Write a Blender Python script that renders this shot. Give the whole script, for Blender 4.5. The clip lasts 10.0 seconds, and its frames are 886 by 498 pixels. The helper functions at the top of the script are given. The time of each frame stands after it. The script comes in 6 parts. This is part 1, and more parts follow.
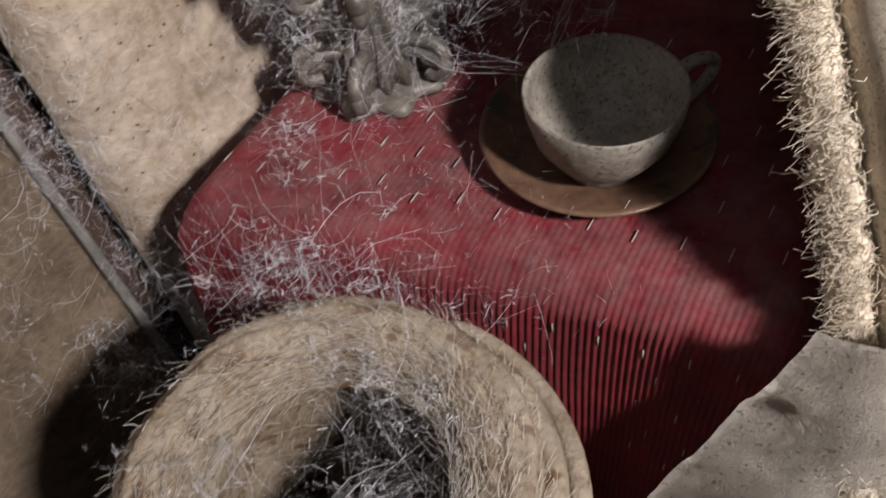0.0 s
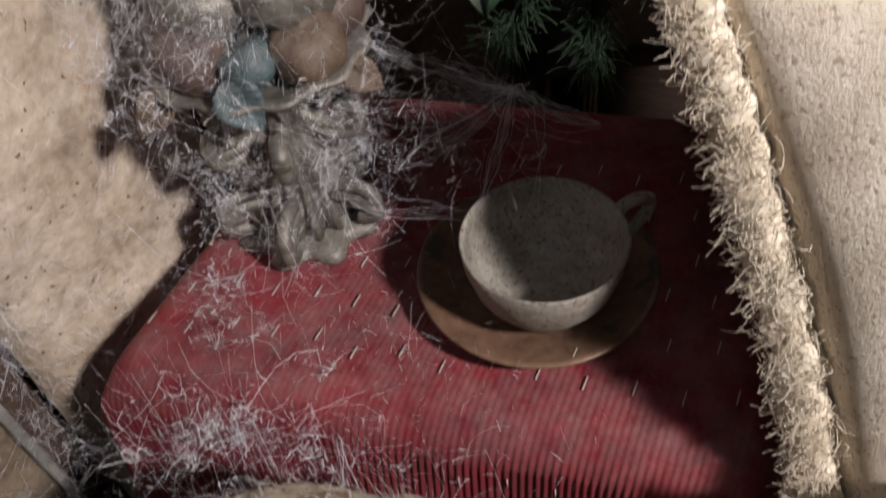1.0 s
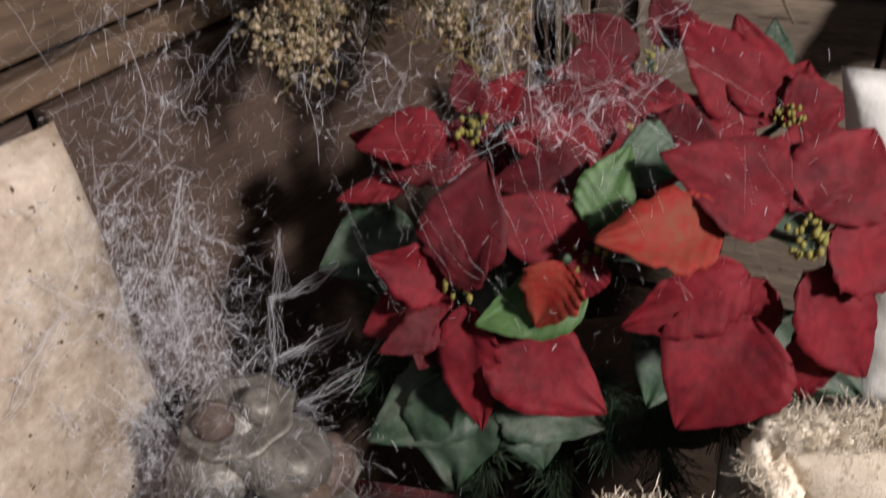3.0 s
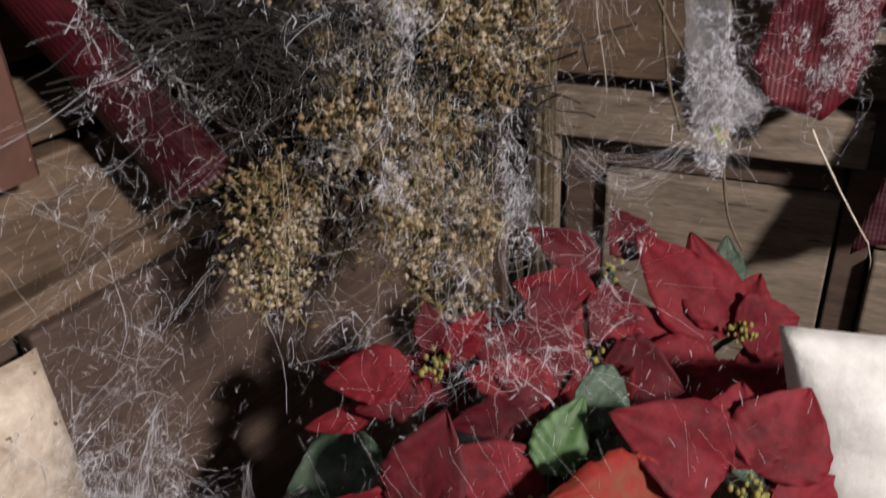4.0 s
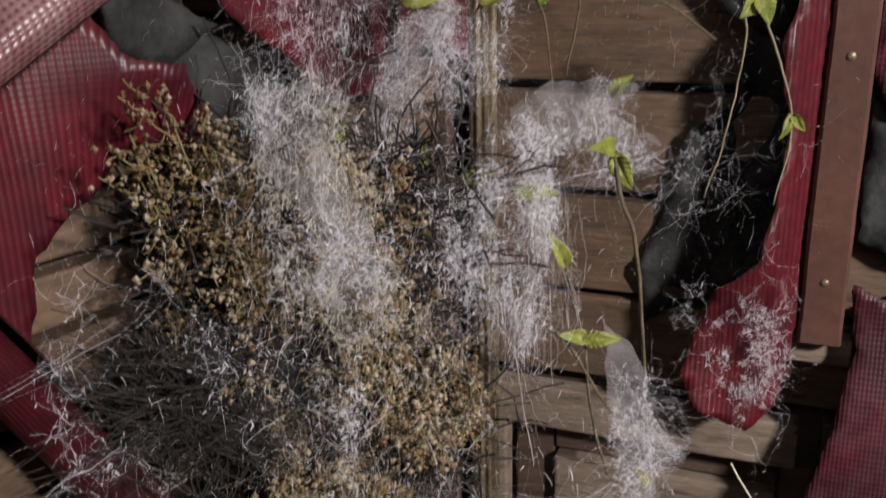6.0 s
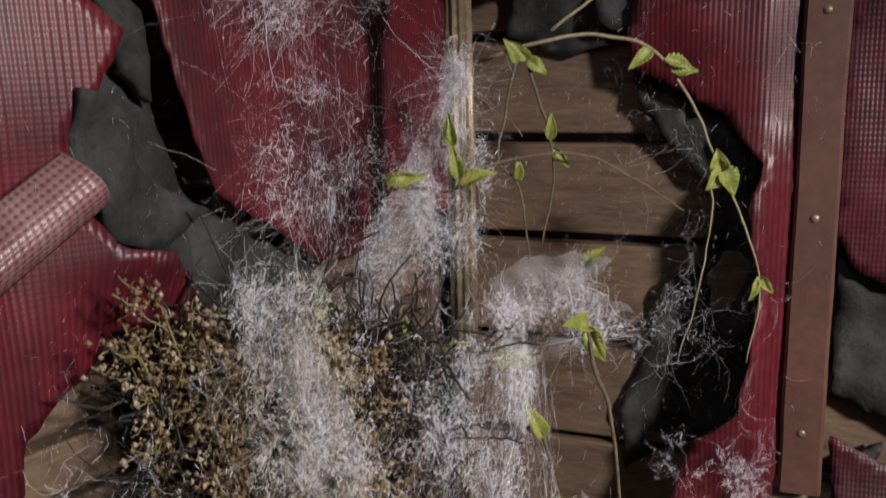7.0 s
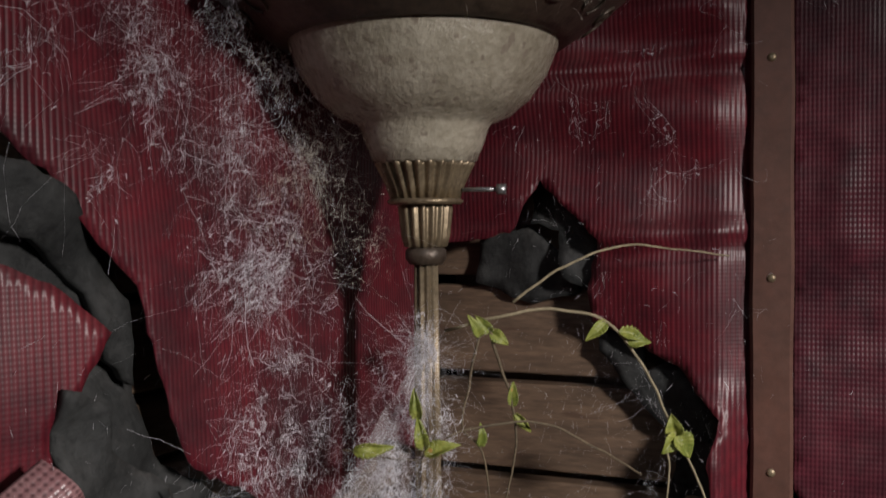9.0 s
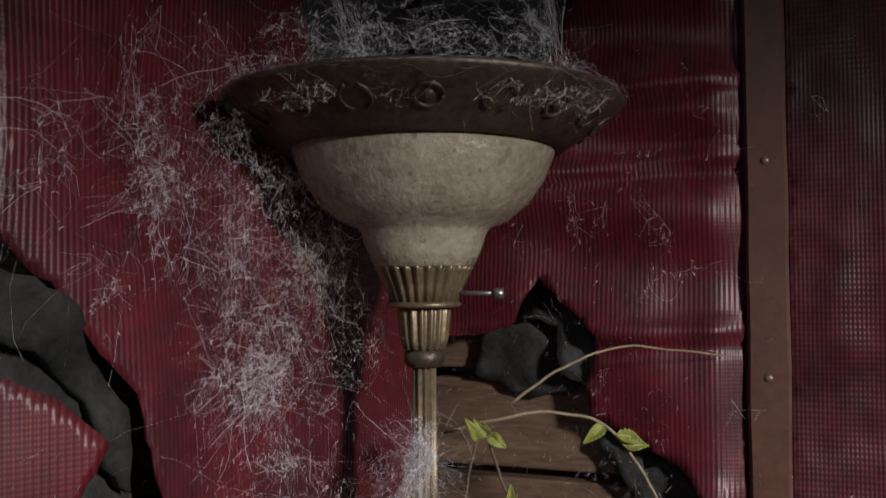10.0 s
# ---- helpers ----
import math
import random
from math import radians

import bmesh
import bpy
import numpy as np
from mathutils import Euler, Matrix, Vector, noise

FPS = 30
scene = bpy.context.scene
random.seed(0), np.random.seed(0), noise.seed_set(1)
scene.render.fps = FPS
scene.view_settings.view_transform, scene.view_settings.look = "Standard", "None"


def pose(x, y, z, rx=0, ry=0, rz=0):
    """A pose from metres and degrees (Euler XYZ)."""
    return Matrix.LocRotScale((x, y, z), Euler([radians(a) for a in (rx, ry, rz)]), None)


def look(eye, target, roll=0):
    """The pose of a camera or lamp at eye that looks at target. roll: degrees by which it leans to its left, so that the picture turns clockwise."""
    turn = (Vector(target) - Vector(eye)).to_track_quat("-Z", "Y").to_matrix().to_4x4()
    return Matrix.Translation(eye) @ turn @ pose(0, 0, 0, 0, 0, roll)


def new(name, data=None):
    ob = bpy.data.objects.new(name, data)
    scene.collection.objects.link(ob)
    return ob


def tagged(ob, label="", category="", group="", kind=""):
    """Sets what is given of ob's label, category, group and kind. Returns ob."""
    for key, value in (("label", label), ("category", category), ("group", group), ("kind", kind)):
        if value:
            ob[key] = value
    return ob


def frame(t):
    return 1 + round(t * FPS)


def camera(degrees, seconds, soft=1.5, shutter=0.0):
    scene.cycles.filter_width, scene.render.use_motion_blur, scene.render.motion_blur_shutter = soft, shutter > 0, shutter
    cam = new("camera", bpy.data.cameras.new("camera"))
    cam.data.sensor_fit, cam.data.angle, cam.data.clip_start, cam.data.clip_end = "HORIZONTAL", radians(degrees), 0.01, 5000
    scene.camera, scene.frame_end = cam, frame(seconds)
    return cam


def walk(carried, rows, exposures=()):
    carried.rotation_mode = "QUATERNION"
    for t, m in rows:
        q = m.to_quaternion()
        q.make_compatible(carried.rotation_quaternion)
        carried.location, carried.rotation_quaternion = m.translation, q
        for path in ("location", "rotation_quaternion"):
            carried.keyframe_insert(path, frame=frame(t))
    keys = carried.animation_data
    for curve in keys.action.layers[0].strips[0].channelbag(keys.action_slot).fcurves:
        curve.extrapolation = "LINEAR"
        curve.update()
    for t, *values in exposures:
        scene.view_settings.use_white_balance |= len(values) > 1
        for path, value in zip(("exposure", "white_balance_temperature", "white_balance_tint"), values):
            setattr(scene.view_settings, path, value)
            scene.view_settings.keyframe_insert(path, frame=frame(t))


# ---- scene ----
cam = camera(54.4, 10.0, 1.5, 0.4)
METRES, EYE, TILT, LEAN, TURN = 0.7, 1.17, -52.75, 6.25, 0.0
ROWS = [
    (0.0, 0.0, 0.0, 0.0, 0.0, 0.0, -0.0),
    (0.5, 0.0036, 0.0178, 0.0277, -2.81, 1.92, 2.01),
    (1.0, -0.0036, 0.0275, 0.0812, -4.35, 4.02, 3.92),
    (1.5, -0.0046, 0.0031, 0.1424, -4.64, 7.43, 4.43),
    (2.0, 0.0005, -0.0383, 0.1894, -4.38, 10.51, 3.71),
    (2.5, 0.0072, -0.0906, 0.2415, -4.32, 13.16, 2.75),
    (3.0, 0.018, -0.1475, 0.2984, -4.5, 16.58, 1.96),
    (4.5, 0.0394, -0.2602, 0.4348, -6.32, 25.88, 1.44),
    (5.0, 0.0437, -0.2996, 0.4584, -7.01, 28.82, 1.65),
    (5.5, 0.0445, -0.3454, 0.4829, -7.32, 31.85, 1.8),
    (7.0, 0.0519, -0.4684, 0.5488, -7.74, 41.28, 2.26),
    (7.5, 0.0516, -0.5087, 0.5635, -8.03, 43.88, 2.15),
    (8.0, 0.0522, -0.5373, 0.5777, -8.5, 46.1, 2.03),
    (8.5, 0.0538, -0.5763, 0.5937, -8.64, 48.45, 2.15),
    (9.0, 0.0567, -0.6112, 0.6059, -8.91, 51.01, 2.39),
    (9.5, 0.0601, -0.6391, 0.6137, -9.04, 53.2, 2.15),
    (10.0, 0.0575, -0.6613, 0.6245, -8.95, 55.09, 1.95),
]
walk(cam, [(t, pose(0, 0, EYE, TILT, LEAN, TURN) @ pose(METRES * x, METRES * y, METRES * z, 90 + pitch, roll, yaw)) for t, x, y, z, yaw, pitch, roll in ROWS], [(0.0, 0.14), (2.0, 0.05), (5.0, 0.0), (7.5, -0.1), (10.0, -0.4)])

# ---- world and light ----
world = bpy.data.worlds.new("world")
scene.world = world
world.use_nodes = True
world.node_tree.nodes["Background"].inputs[0].default_value = (0.75, 0.82, 1.0, 1)
world.node_tree.nodes["Background"].inputs[1].default_value = 0.0

key = new("spotlight", bpy.data.lights.new("spotlight", "SPOT"))
key.data.energy, key.data.color, key.data.shadow_soft_size = 200.0, (1.0, 0.93, 0.905), 0.085
key.data.spot_size, key.data.spot_blend = radians(75), 1.0
key.matrix_world = look((1.03, -0.74, 2.17), (0.30, 0.58, 1.05))
# added soft fill for the ambient level, not a lamp of the room
soft = new("fill_light", bpy.data.lights.new("fill_light", "AREA"))
soft.data.shape, soft.data.size, soft.data.energy, soft.data.color = "DISK", 0.5, 1.7, (0.85, 0.9, 1.0)
soft.matrix_world = look((-0.3, -0.7, 2.5), (0.1, 0.6, 1.0))


# ---- materials ----
def material(name, low, high, scale=12.0, rough=0.6, metal=0.0, bump=0.3, bump_scale=120.0, spots=None, stretch=(1, 1, 1), dust=0.0):
    """Two colours mixed by broad and fine noise, optional specks of a third colour, dust on top, and a fine relief."""
    m = bpy.data.materials.new(name)
    m.use_nodes = True
    nt = m.node_tree
    n, link = nt.nodes, nt.links.new
    bsdf = n["Principled BSDF"]
    bsdf.inputs["Roughness"].default_value, bsdf.inputs["Metallic"].default_value = rough, metal
    co = n.new("ShaderNodeTexCoord")
    mp = n.new("ShaderNodeMapping")
    mp.inputs["Scale"].default_value = stretch
    link(co.outputs["Object"], mp.inputs["Vector"])

    def noise_at(s, detail=4.0, rg=0.6):
        t = n.new("ShaderNodeTexNoise")
        t.inputs["Scale"].default_value, t.inputs["Detail"].default_value, t.inputs["Roughness"].default_value = s, detail, rg
        link(mp.outputs["Vector"], t.inputs["Vector"])
        return t.outputs["Fac"]

    def ramp(src, a, b):
        r = n.new("ShaderNodeMapRange")
        r.inputs["From Min"].default_value, r.inputs["From Max"].default_value = a, b
        link(src, r.inputs["Value"])
        return r.outputs["Result"]

    def mix(f, a, b):
        x = n.new("ShaderNodeMix")
        x.data_type = "RGBA"
        for s, v in ((0, f), (6, a), (7, b)):
            if isinstance(v, (tuple, float)):
                x.inputs[s].default_value = (*v, 1) if isinstance(v, tuple) else v
            else:
                link(v, x.inputs[s])
        return x.outputs[2]

    add = n.new("ShaderNodeMath")
    add.operation = "MULTIPLY_ADD"
    link(noise_at(scale * 6), add.inputs[0])
    add.inputs[1].default_value = 0.45
    half = n.new("ShaderNodeMath")
    half.operation = "MULTIPLY"
    link(noise_at(scale), half.inputs[0])
    half.inputs[1].default_value = 0.55
    link(half.outputs[0], add.inputs[2])
    col = mix(ramp(add.outputs[0], 0.36, 0.64), low, high)
    if spots:
        col = mix(ramp(noise_at(spots[1], 2.0, 0.5), spots[2], spots[2] + (spots[3] if len(spots) > 3 else 0.05)), col, spots[0])
    if dust:
        geo = n.new("ShaderNodeNewGeometry")
        up = n.new("ShaderNodeSeparateXYZ")
        link(geo.outputs["Normal"], up.inputs[0])
        mul = n.new("ShaderNodeMath")
        mul.operation = "MULTIPLY"
        link(ramp(up.outputs["Z"], -0.2, 1.0), mul.inputs[0])
        link(ramp(noise_at(45.0, 6.0, 0.7), 0.35, 0.7), mul.inputs[1])
        scl = n.new("ShaderNodeMath")
        scl.operation = "MULTIPLY"
        link(mul.outputs[0], scl.inputs[0])
        scl.inputs[1].default_value = dust
        col = mix(scl.outputs[0], col, (0.42, 0.38, 0.35))
    link(col, bsdf.inputs["Base Color"])
    if bump:
        b = n.new("ShaderNodeBump")
        b.inputs["Strength"].default_value, b.inputs["Distance"].default_value = bump, 0.002
        link(noise_at(bump_scale, 5.0, 0.65), b.inputs["Height"])
        link(b.outputs["Normal"], bsdf.inputs["Normal"])
    return m


def ribbed(name, low, high, ribs, cross, rough, dust=0.25, weave=0.14):
    """Woven ribbed covering: ribs run up the sheet, with a fine cross weave; needs the sheet's UV in metres."""
    m = material(name, low, high, scale=9.0, rough=rough, bump=0.0, dust=dust, spots=((0.022, 0.010, 0.013), 6.5, 0.50, 0.28))
    nt = m.node_tree
    n, link = nt.nodes, nt.links.new
    bsdf = n["Principled BSDF"]
    uv = n.new("ShaderNodeUVMap")
    sep = n.new("ShaderNodeSeparateXYZ")
    link(uv.outputs["UV"], sep.inputs[0])

    def wave(axis, per_m):
        a = n.new("ShaderNodeMath")
        a.operation = "MULTIPLY"
        link(sep.outputs[axis], a.inputs[0])
        a.inputs[1].default_value = per_m * 2 * math.pi
        s = n.new("ShaderNodeMath")
        s.operation = "SINE"
        link(a.outputs[0], s.inputs[0])
        return s.outputs[0]

    mul = n.new("ShaderNodeMath")
    mul.operation = "MULTIPLY_ADD"
    link(wave("Y", cross), mul.inputs[0])
    mul.inputs[1].default_value = weave
    link(wave("X", ribs), mul.inputs[2])
    b = n.new("ShaderNodeBump")
    b.inputs["Strength"].default_value, b.inputs["Distance"].default_value = 0.27, 0.0007
    link(mul.outputs[0], b.inputs["Height"])
    link(b.outputs["Normal"], bsdf.inputs["Normal"])
    # the colour goes darker in the grooves
    old = bsdf.inputs["Base Color"].links[0].from_socket
    r = n.new("ShaderNodeMapRange")
    r.inputs["From Min"].default_value, r.inputs["From Max"].default_value = -2.9, 0.3
    link(mul.outputs[0], r.inputs["Value"])
    x = n.new("ShaderNodeMix")
    x.data_type = "RGBA"
    x.inputs[6].default_value = (0.022, 0.004, 0.007, 1)
    link(r.outputs[0], x.inputs[0])
    link(old, x.inputs[7])
    link(x.outputs[2], bsdf.inputs["Base Color"])
    return m


VINYL = ribbed("red_ribbed_vinyl", (0.06, 0.007, 0.013), (0.155, 0.013, 0.022), 210, 260, 0.42, 0.12)
VINYL_DARK = ribbed("dark_red_woven_vinyl", (0.045, 0.012, 0.018), (0.12, 0.022, 0.034), 260, 190, 0.4, 0.2, 0.6)
CLOTH = material("red_ribbed_cloth", (0.11, 0.008, 0.016), (0.23, 0.015, 0.026), 14, 0.75, bump=0.35, bump_scale=420, dust=0.22)
STITCH = material("grey_thread", (0.36, 0.33, 0.31), (0.58, 0.54, 0.50), 60, 0.8)
FOAM = material("dark_grey_foam", (0.008, 0.009, 0.009), (0.032, 0.034, 0.033), 22, 0.75, bump=0.6, bump_scale=200, dust=0.10)
SLAT = material("weathered_slat_wood", (0.075, 0.050, 0.034), (0.19, 0.124, 0.080), 7, 0.55, bump=0.25, bump_scale=60, stretch=(1, 1, 6), spots=((0.10, 0.06, 0.04), 9, 0.66))
SLAT_PALE = material("pale_worn_wood", (0.13, 0.098, 0.074), (0.31, 0.24, 0.18), 9, 0.75, bump=0.35, bump_scale=60, stretch=(1, 1, 7), spots=((0.09, 0.06, 0.04), 14, 0.64))
WOOD_DARK = material("dark_brown_board", (0.055, 0.034, 0.026), (0.12, 0.078, 0.058), 8, 0.7, bump=0.3, bump_scale=70, stretch=(1, 1, 8))
STRIP = material("red_brown_batten_wood", (0.08, 0.037, 0.026), (0.13, 0.058, 0.041), 16, 0.5, bump=0.15, bump_scale=90, dust=0.15)
TAN = material("dusty_tan_leather", (0.38, 0.285, 0.205), (0.72, 0.61, 0.50), 17, 0.8, bump=1.0, bump_scale=90, spots=((0.12, 0.07, 0.035), 150, 0.68))
BURLAP = material("cream_burlap", (0.54, 0.46, 0.365), (0.76, 0.68, 0.575), 18, 0.95, bump=0.7, bump_scale=500, spots=((0.42, 0.33, 0.25), 330, 0.60))
FRINGE = material("cream_fringe_yarn", (0.68, 0.58, 0.45), (0.88, 0.80, 0.68), 40, 0.9, bump=0.3, bump_scale=500)
LINEN = material("pale_grey_linen", (0.58, 0.53, 0.47), (0.80, 0.75, 0.68), 14, 0.9, bump=0.7, bump_scale=420, spots=((0.40, 0.34, 0.28), 220, 0.64))
WHITE = material("white_crumpled_fabric", (0.55, 0.53, 0.5), (0.75, 0.73, 0.7), 14, 0.85, bump=0.4, bump_scale=120)
PORCELAIN = material("speckled_stoneware_glaze", (0.19, 0.17, 0.14), (0.39, 0.36, 0.32), 45, 0.45, bump=0.45, bump_scale=300, spots=((0.15, 0.11, 0.08), 330, 0.60))
SAUCER = material("worn_terracotta_glaze", (0.10, 0.055, 0.035), (0.22, 0.13, 0.085), 18, 0.35, bump=0.2, bump_scale=160, spots=((0.07, 0.06, 0.05), 40, 0.6))
WICKER = material("dusty_woven_fibre", (0.20, 0.14, 0.085), (0.46, 0.38, 0.28), 26, 0.95, bump=1.0, bump_scale=220, spots=((0.17, 0.10, 0.05), 60, 0.58), dust=0.45)
PEWTER = material("tarnished_pewter", (0.09, 0.083, 0.072), (0.27, 0.245, 0.21), 26, 0.5, 0.35, bump=0.5, bump_scale=150, dust=0.35)
FRUIT_RED = material("dull_red_fruit", (0.06, 0.036, 0.03), (0.13, 0.085, 0.07), 40, 0.6, bump=1.0, bump_scale=110, dust=0.22)
FRUIT_BLUE = material("blue_grey_fruit", (0.035, 0.055, 0.062), (0.10, 0.14, 0.15), 40, 0.5, bump=1.0, bump_scale=110, dust=0.22)
FRUIT_BROWN = material("ochre_fruit", (0.08, 0.05, 0.032), (0.15, 0.10, 0.07), 40, 0.6, bump=1.0, bump_scale=110, dust=0.22)
BRASS = material("antique_brass", (0.16, 0.12, 0.075), (0.34, 0.27, 0.17), 40, 0.42, 0.6, bump=0.25, bump_scale=160, dust=0.2)
BRONZE = material("dark_bronze_rim", (0.035, 0.026, 0.02), (0.12, 0.09, 0.065), 24, 0.42, 0.4, bump=0.6, bump_scale=90, dust=0.2)
ALABASTER = material("alabaster_glass", (0.27, 0.24, 0.175), (0.46, 0.42, 0.33), 22, 0.14, bump=1.0, bump_scale=130, spots=((0.26, 0.22, 0.17), 70, 0.62))
ALABASTER.node_tree.nodes["Principled BSDF"].inputs["Specular IOR Level"].default_value = 0.8
STEEL = material("dull_steel", (0.25, 0.25, 0.25), (0.4, 0.4, 0.4), 40, 0.35, 0.8)
WEB = material("white_cobweb_fibre", (0.78, 0.77, 0.83), (0.92, 0.91, 0.95), 30, 0.25, bump=0.0)
WEB.node_tree.nodes["Principled BSDF"].inputs["Specular IOR Level"].default_value = 0.9
WEB_WARM = material("dusty_cobweb_fibre", (0.5, 0.45, 0.38), (0.72, 0.67, 0.6), 30, 0.45, bump=0.0)
BRACT = material("red_velvet_bract", (0.085, 0.005, 0.010), (0.20, 0.011, 0.019), 26, 0.7, bump=0.3, bump_scale=160, dust=0.04)
BRACT_DARK = material("crimson_velvet_bract", (0.05, 0.004, 0.008), (0.12, 0.008, 0.014), 26, 0.7, bump=0.3, bump_scale=160, dust=0.06)
BRACT_MIX = material("red_orange_green_bract", (0.27, 0.012, 0.014), (0.19, 0.055, 0.03), 34, 0.7, bump=0.3, bump_scale=160)
GREEN = material("dark_green_fabric_leaf", (0.016, 0.036, 0.022), (0.045, 0.09, 0.05), 20, 0.55, bump=0.5, bump_scale=110, dust=0.3)
GREEN_LIGHT = material("light_green_fabric_leaf", (0.035, 0.08, 0.025), (0.09, 0.17, 0.055), 24, 0.6, bump=0.3, bump_scale=160)
LIME = material("yellow_green_vine_leaf", (0.12, 0.155, 0.025), (0.29, 0.30, 0.065), 50, 0.5, bump=0.2, spots=((0.4, 0.2, 0.06), 60, 0.66))
PINE = material("dark_pine_needles", (0.012, 0.03, 0.015), (0.045, 0.08, 0.04), 40, 0.7, bump=0.0)
STEM = material("brown_vine_stem", (0.05, 0.04, 0.025), (0.16, 0.12, 0.07), 60, 0.75)
STEM_PALE = material("pale_vine_stem", (0.18, 0.15, 0.09), (0.36, 0.3, 0.19), 60, 0.75)
DRY = material("brown_dried_seed_head", (0.075, 0.046, 0.022), (0.27, 0.175, 0.085), 60, 0.6)
DRY_PALE = material("pale_dried_seed_head", (0.22, 0.165, 0.10), (0.46, 0.37, 0.26), 60, 0.6)
DRY_STEM = material("ochre_dried_stem", (0.13, 0.10, 0.04), (0.33, 0.27, 0.12), 60, 0.8)
# colours the grass wisp and the threads that darken the bush's hollows
DRY_DARK = material("dark_grass_and_shade", (0.012, 0.011, 0.010), (0.045, 0.04, 0.035), 60, 0.9)
POLLEN = material("yellow_green_buds", (0.16, 0.15, 0.03), (0.32, 0.27, 0.07), 90, 0.6)
PLASTER = material("dark_grey_plaster", (0.05, 0.045, 0.042), (0.09, 0.08, 0.075), 5, 0.9, bump=0.3, bump_scale=40)
RUG = material("brown_carpet_pad", (0.13, 0.09, 0.06), (0.30, 0.23, 0.16), 20, 0.95, bump=0.9, bump_scale=300, dust=0.3)
RAIL = material("grey_painted_rail", (0.16, 0.15, 0.14), (0.32, 0.31, 0.29), 14, 0.5, bump=0.2, dust=0.3)
FLOOR = material("dark_floorboard", (0.04, 0.028, 0.02), (0.09, 0.065, 0.05), 6, 0.7, bump=0.3, bump_scale=60, stretch=(8, 1, 1))
for velvet, shine in ((VINYL_DARK, 0.2), (BRACT, 0.2), (BRACT_DARK, 0.2), (BRACT_MIX, 0.2), (GREEN, 0.3)):
    velvet.node_tree.nodes["Principled BSDF"].inputs["Specular IOR Level"].default_value = shine
POT = material("black_pot", (0.012, 0.012, 0.012), (0.03, 0.03, 0.03), 20, 0.6)


WEB_SHEET = material("matted_cobweb_sheet", (0.42, 0.40, 0.41), (0.66, 0.64, 0.65), 60, 0.6, bump=0.8, bump_scale=240)
alpha = WEB_SHEET.node_tree.nodes.new("ShaderNodeTexNoise")
alpha.inputs["Scale"].default_value, alpha.inputs["Detail"].default_value = 150.0, 6.0
thin = WEB_SHEET.node_tree.nodes.new("ShaderNodeMapRange")
thin.inputs["From Min"].default_value, thin.inputs["From Max"].default_value, thin.inputs["To Max"].default_value = 0.40, 0.70, 0.45
WEB_SHEET.node_tree.links.new(alpha.outputs["Fac"], thin.inputs["Value"])
WEB_SHEET.node_tree.links.new(thin.outputs["Result"], WEB_SHEET.node_tree.nodes["Principled BSDF"].inputs["Alpha"])


# ---- building helpers ----
def part(name, bm, mat, parent=None, label="", smooth=True):
    me = bpy.data.meshes.new(name)
    bmesh.ops.recalc_face_normals(bm, faces=bm.faces)
    bm.to_mesh(me)
    bm.free()
    for p in me.polygons:
        p.use_smooth = smooth
    me.materials.append(mat)
    ob = new(name, me)
    ob.parent = parent
    return tagged(ob, label)


def thing(name, label, category, at=(0, 0, 0), group="", kind=""):
    ob = new(name)
    ob.empty_display_size = 0.02
    ob.location = at
    bpy.context.view_layer.update()
    return tagged(ob, label, category, group, kind)


def hang(ob, parent):
    """Makes ob a part of parent and leaves it where it stands."""
    ob.parent = parent
    ob.matrix_parent_inverse = Matrix.Translation(parent.location).inverted()
    return ob


def box(bm, size, m, bevel=0.0):
    made = bmesh.ops.create_cube(bm, size=1.0, matrix=m @ Matrix.Diagonal((*size, 1)))
    if bevel:
        edges = list({e for v in made["verts"] for e in v.link_edges})
        bmesh.ops.bevel(bm, geom=edges, offset=bevel, segments=2, affect="EDGES", profile=0.5)
    return bm


def lathe(profile, at=(0, 0, 0), segs=48, flute=0, depth=0.0, wobble=0.0, seed=0):
    """Turns (radius, z) pairs round a vertical axis; flute cuts that many grooves."""
    bm = bmesh.new()
    rings = []
    for r, z in profile:
        ring = []
        for i in range(segs):
            a = 2 * math.pi * i / segs
            k = r * (1 - depth * (0.5 + 0.5 * math.cos(flute * a))) if flute else r
            if wobble:
                k *= 1 + wobble * noise.noise(Vector((3 * math.cos(a) + seed, 3 * math.sin(a), z * 40)))
            ring.append(bm.verts.new((at[0] + k * math.cos(a), at[1] + k * math.sin(a), at[2] + z)))
        rings.append(ring)
    for a, b in zip(rings, rings[1:]):
        for i in range(segs):
            bm.faces.new((a[i], a[(i + 1) % segs], b[(i + 1) % segs], b[i]))
    for ring in (rings[0], rings[-1]):
        if (ring[0].co - ring[segs // 2].co).length > 1e-6:
            bm.faces.new(ring)
    return bm


def smooth_line(points, count):
    """A Catmull-Rom line through the points, in even steps of its parameter."""
    p = [Vector(q) for q in points]
    p = [2 * p[0] - p[1], *p, 2 * p[-1] - p[-2]]
    out = []
    for k in range(count):
        s = k / (count - 1) * (len(p) - 3)
        i = min(int(s), len(p) - 4)
        t = s - i
        a, b, c, d = p[i:i + 4]
        out.append(0.5 * ((2 * b) + (c - a) * t + (2 * a - 5 * b + 4 * c - d) * t * t + (3 * b - a - 3 * c + d) * t ** 3))
    return out


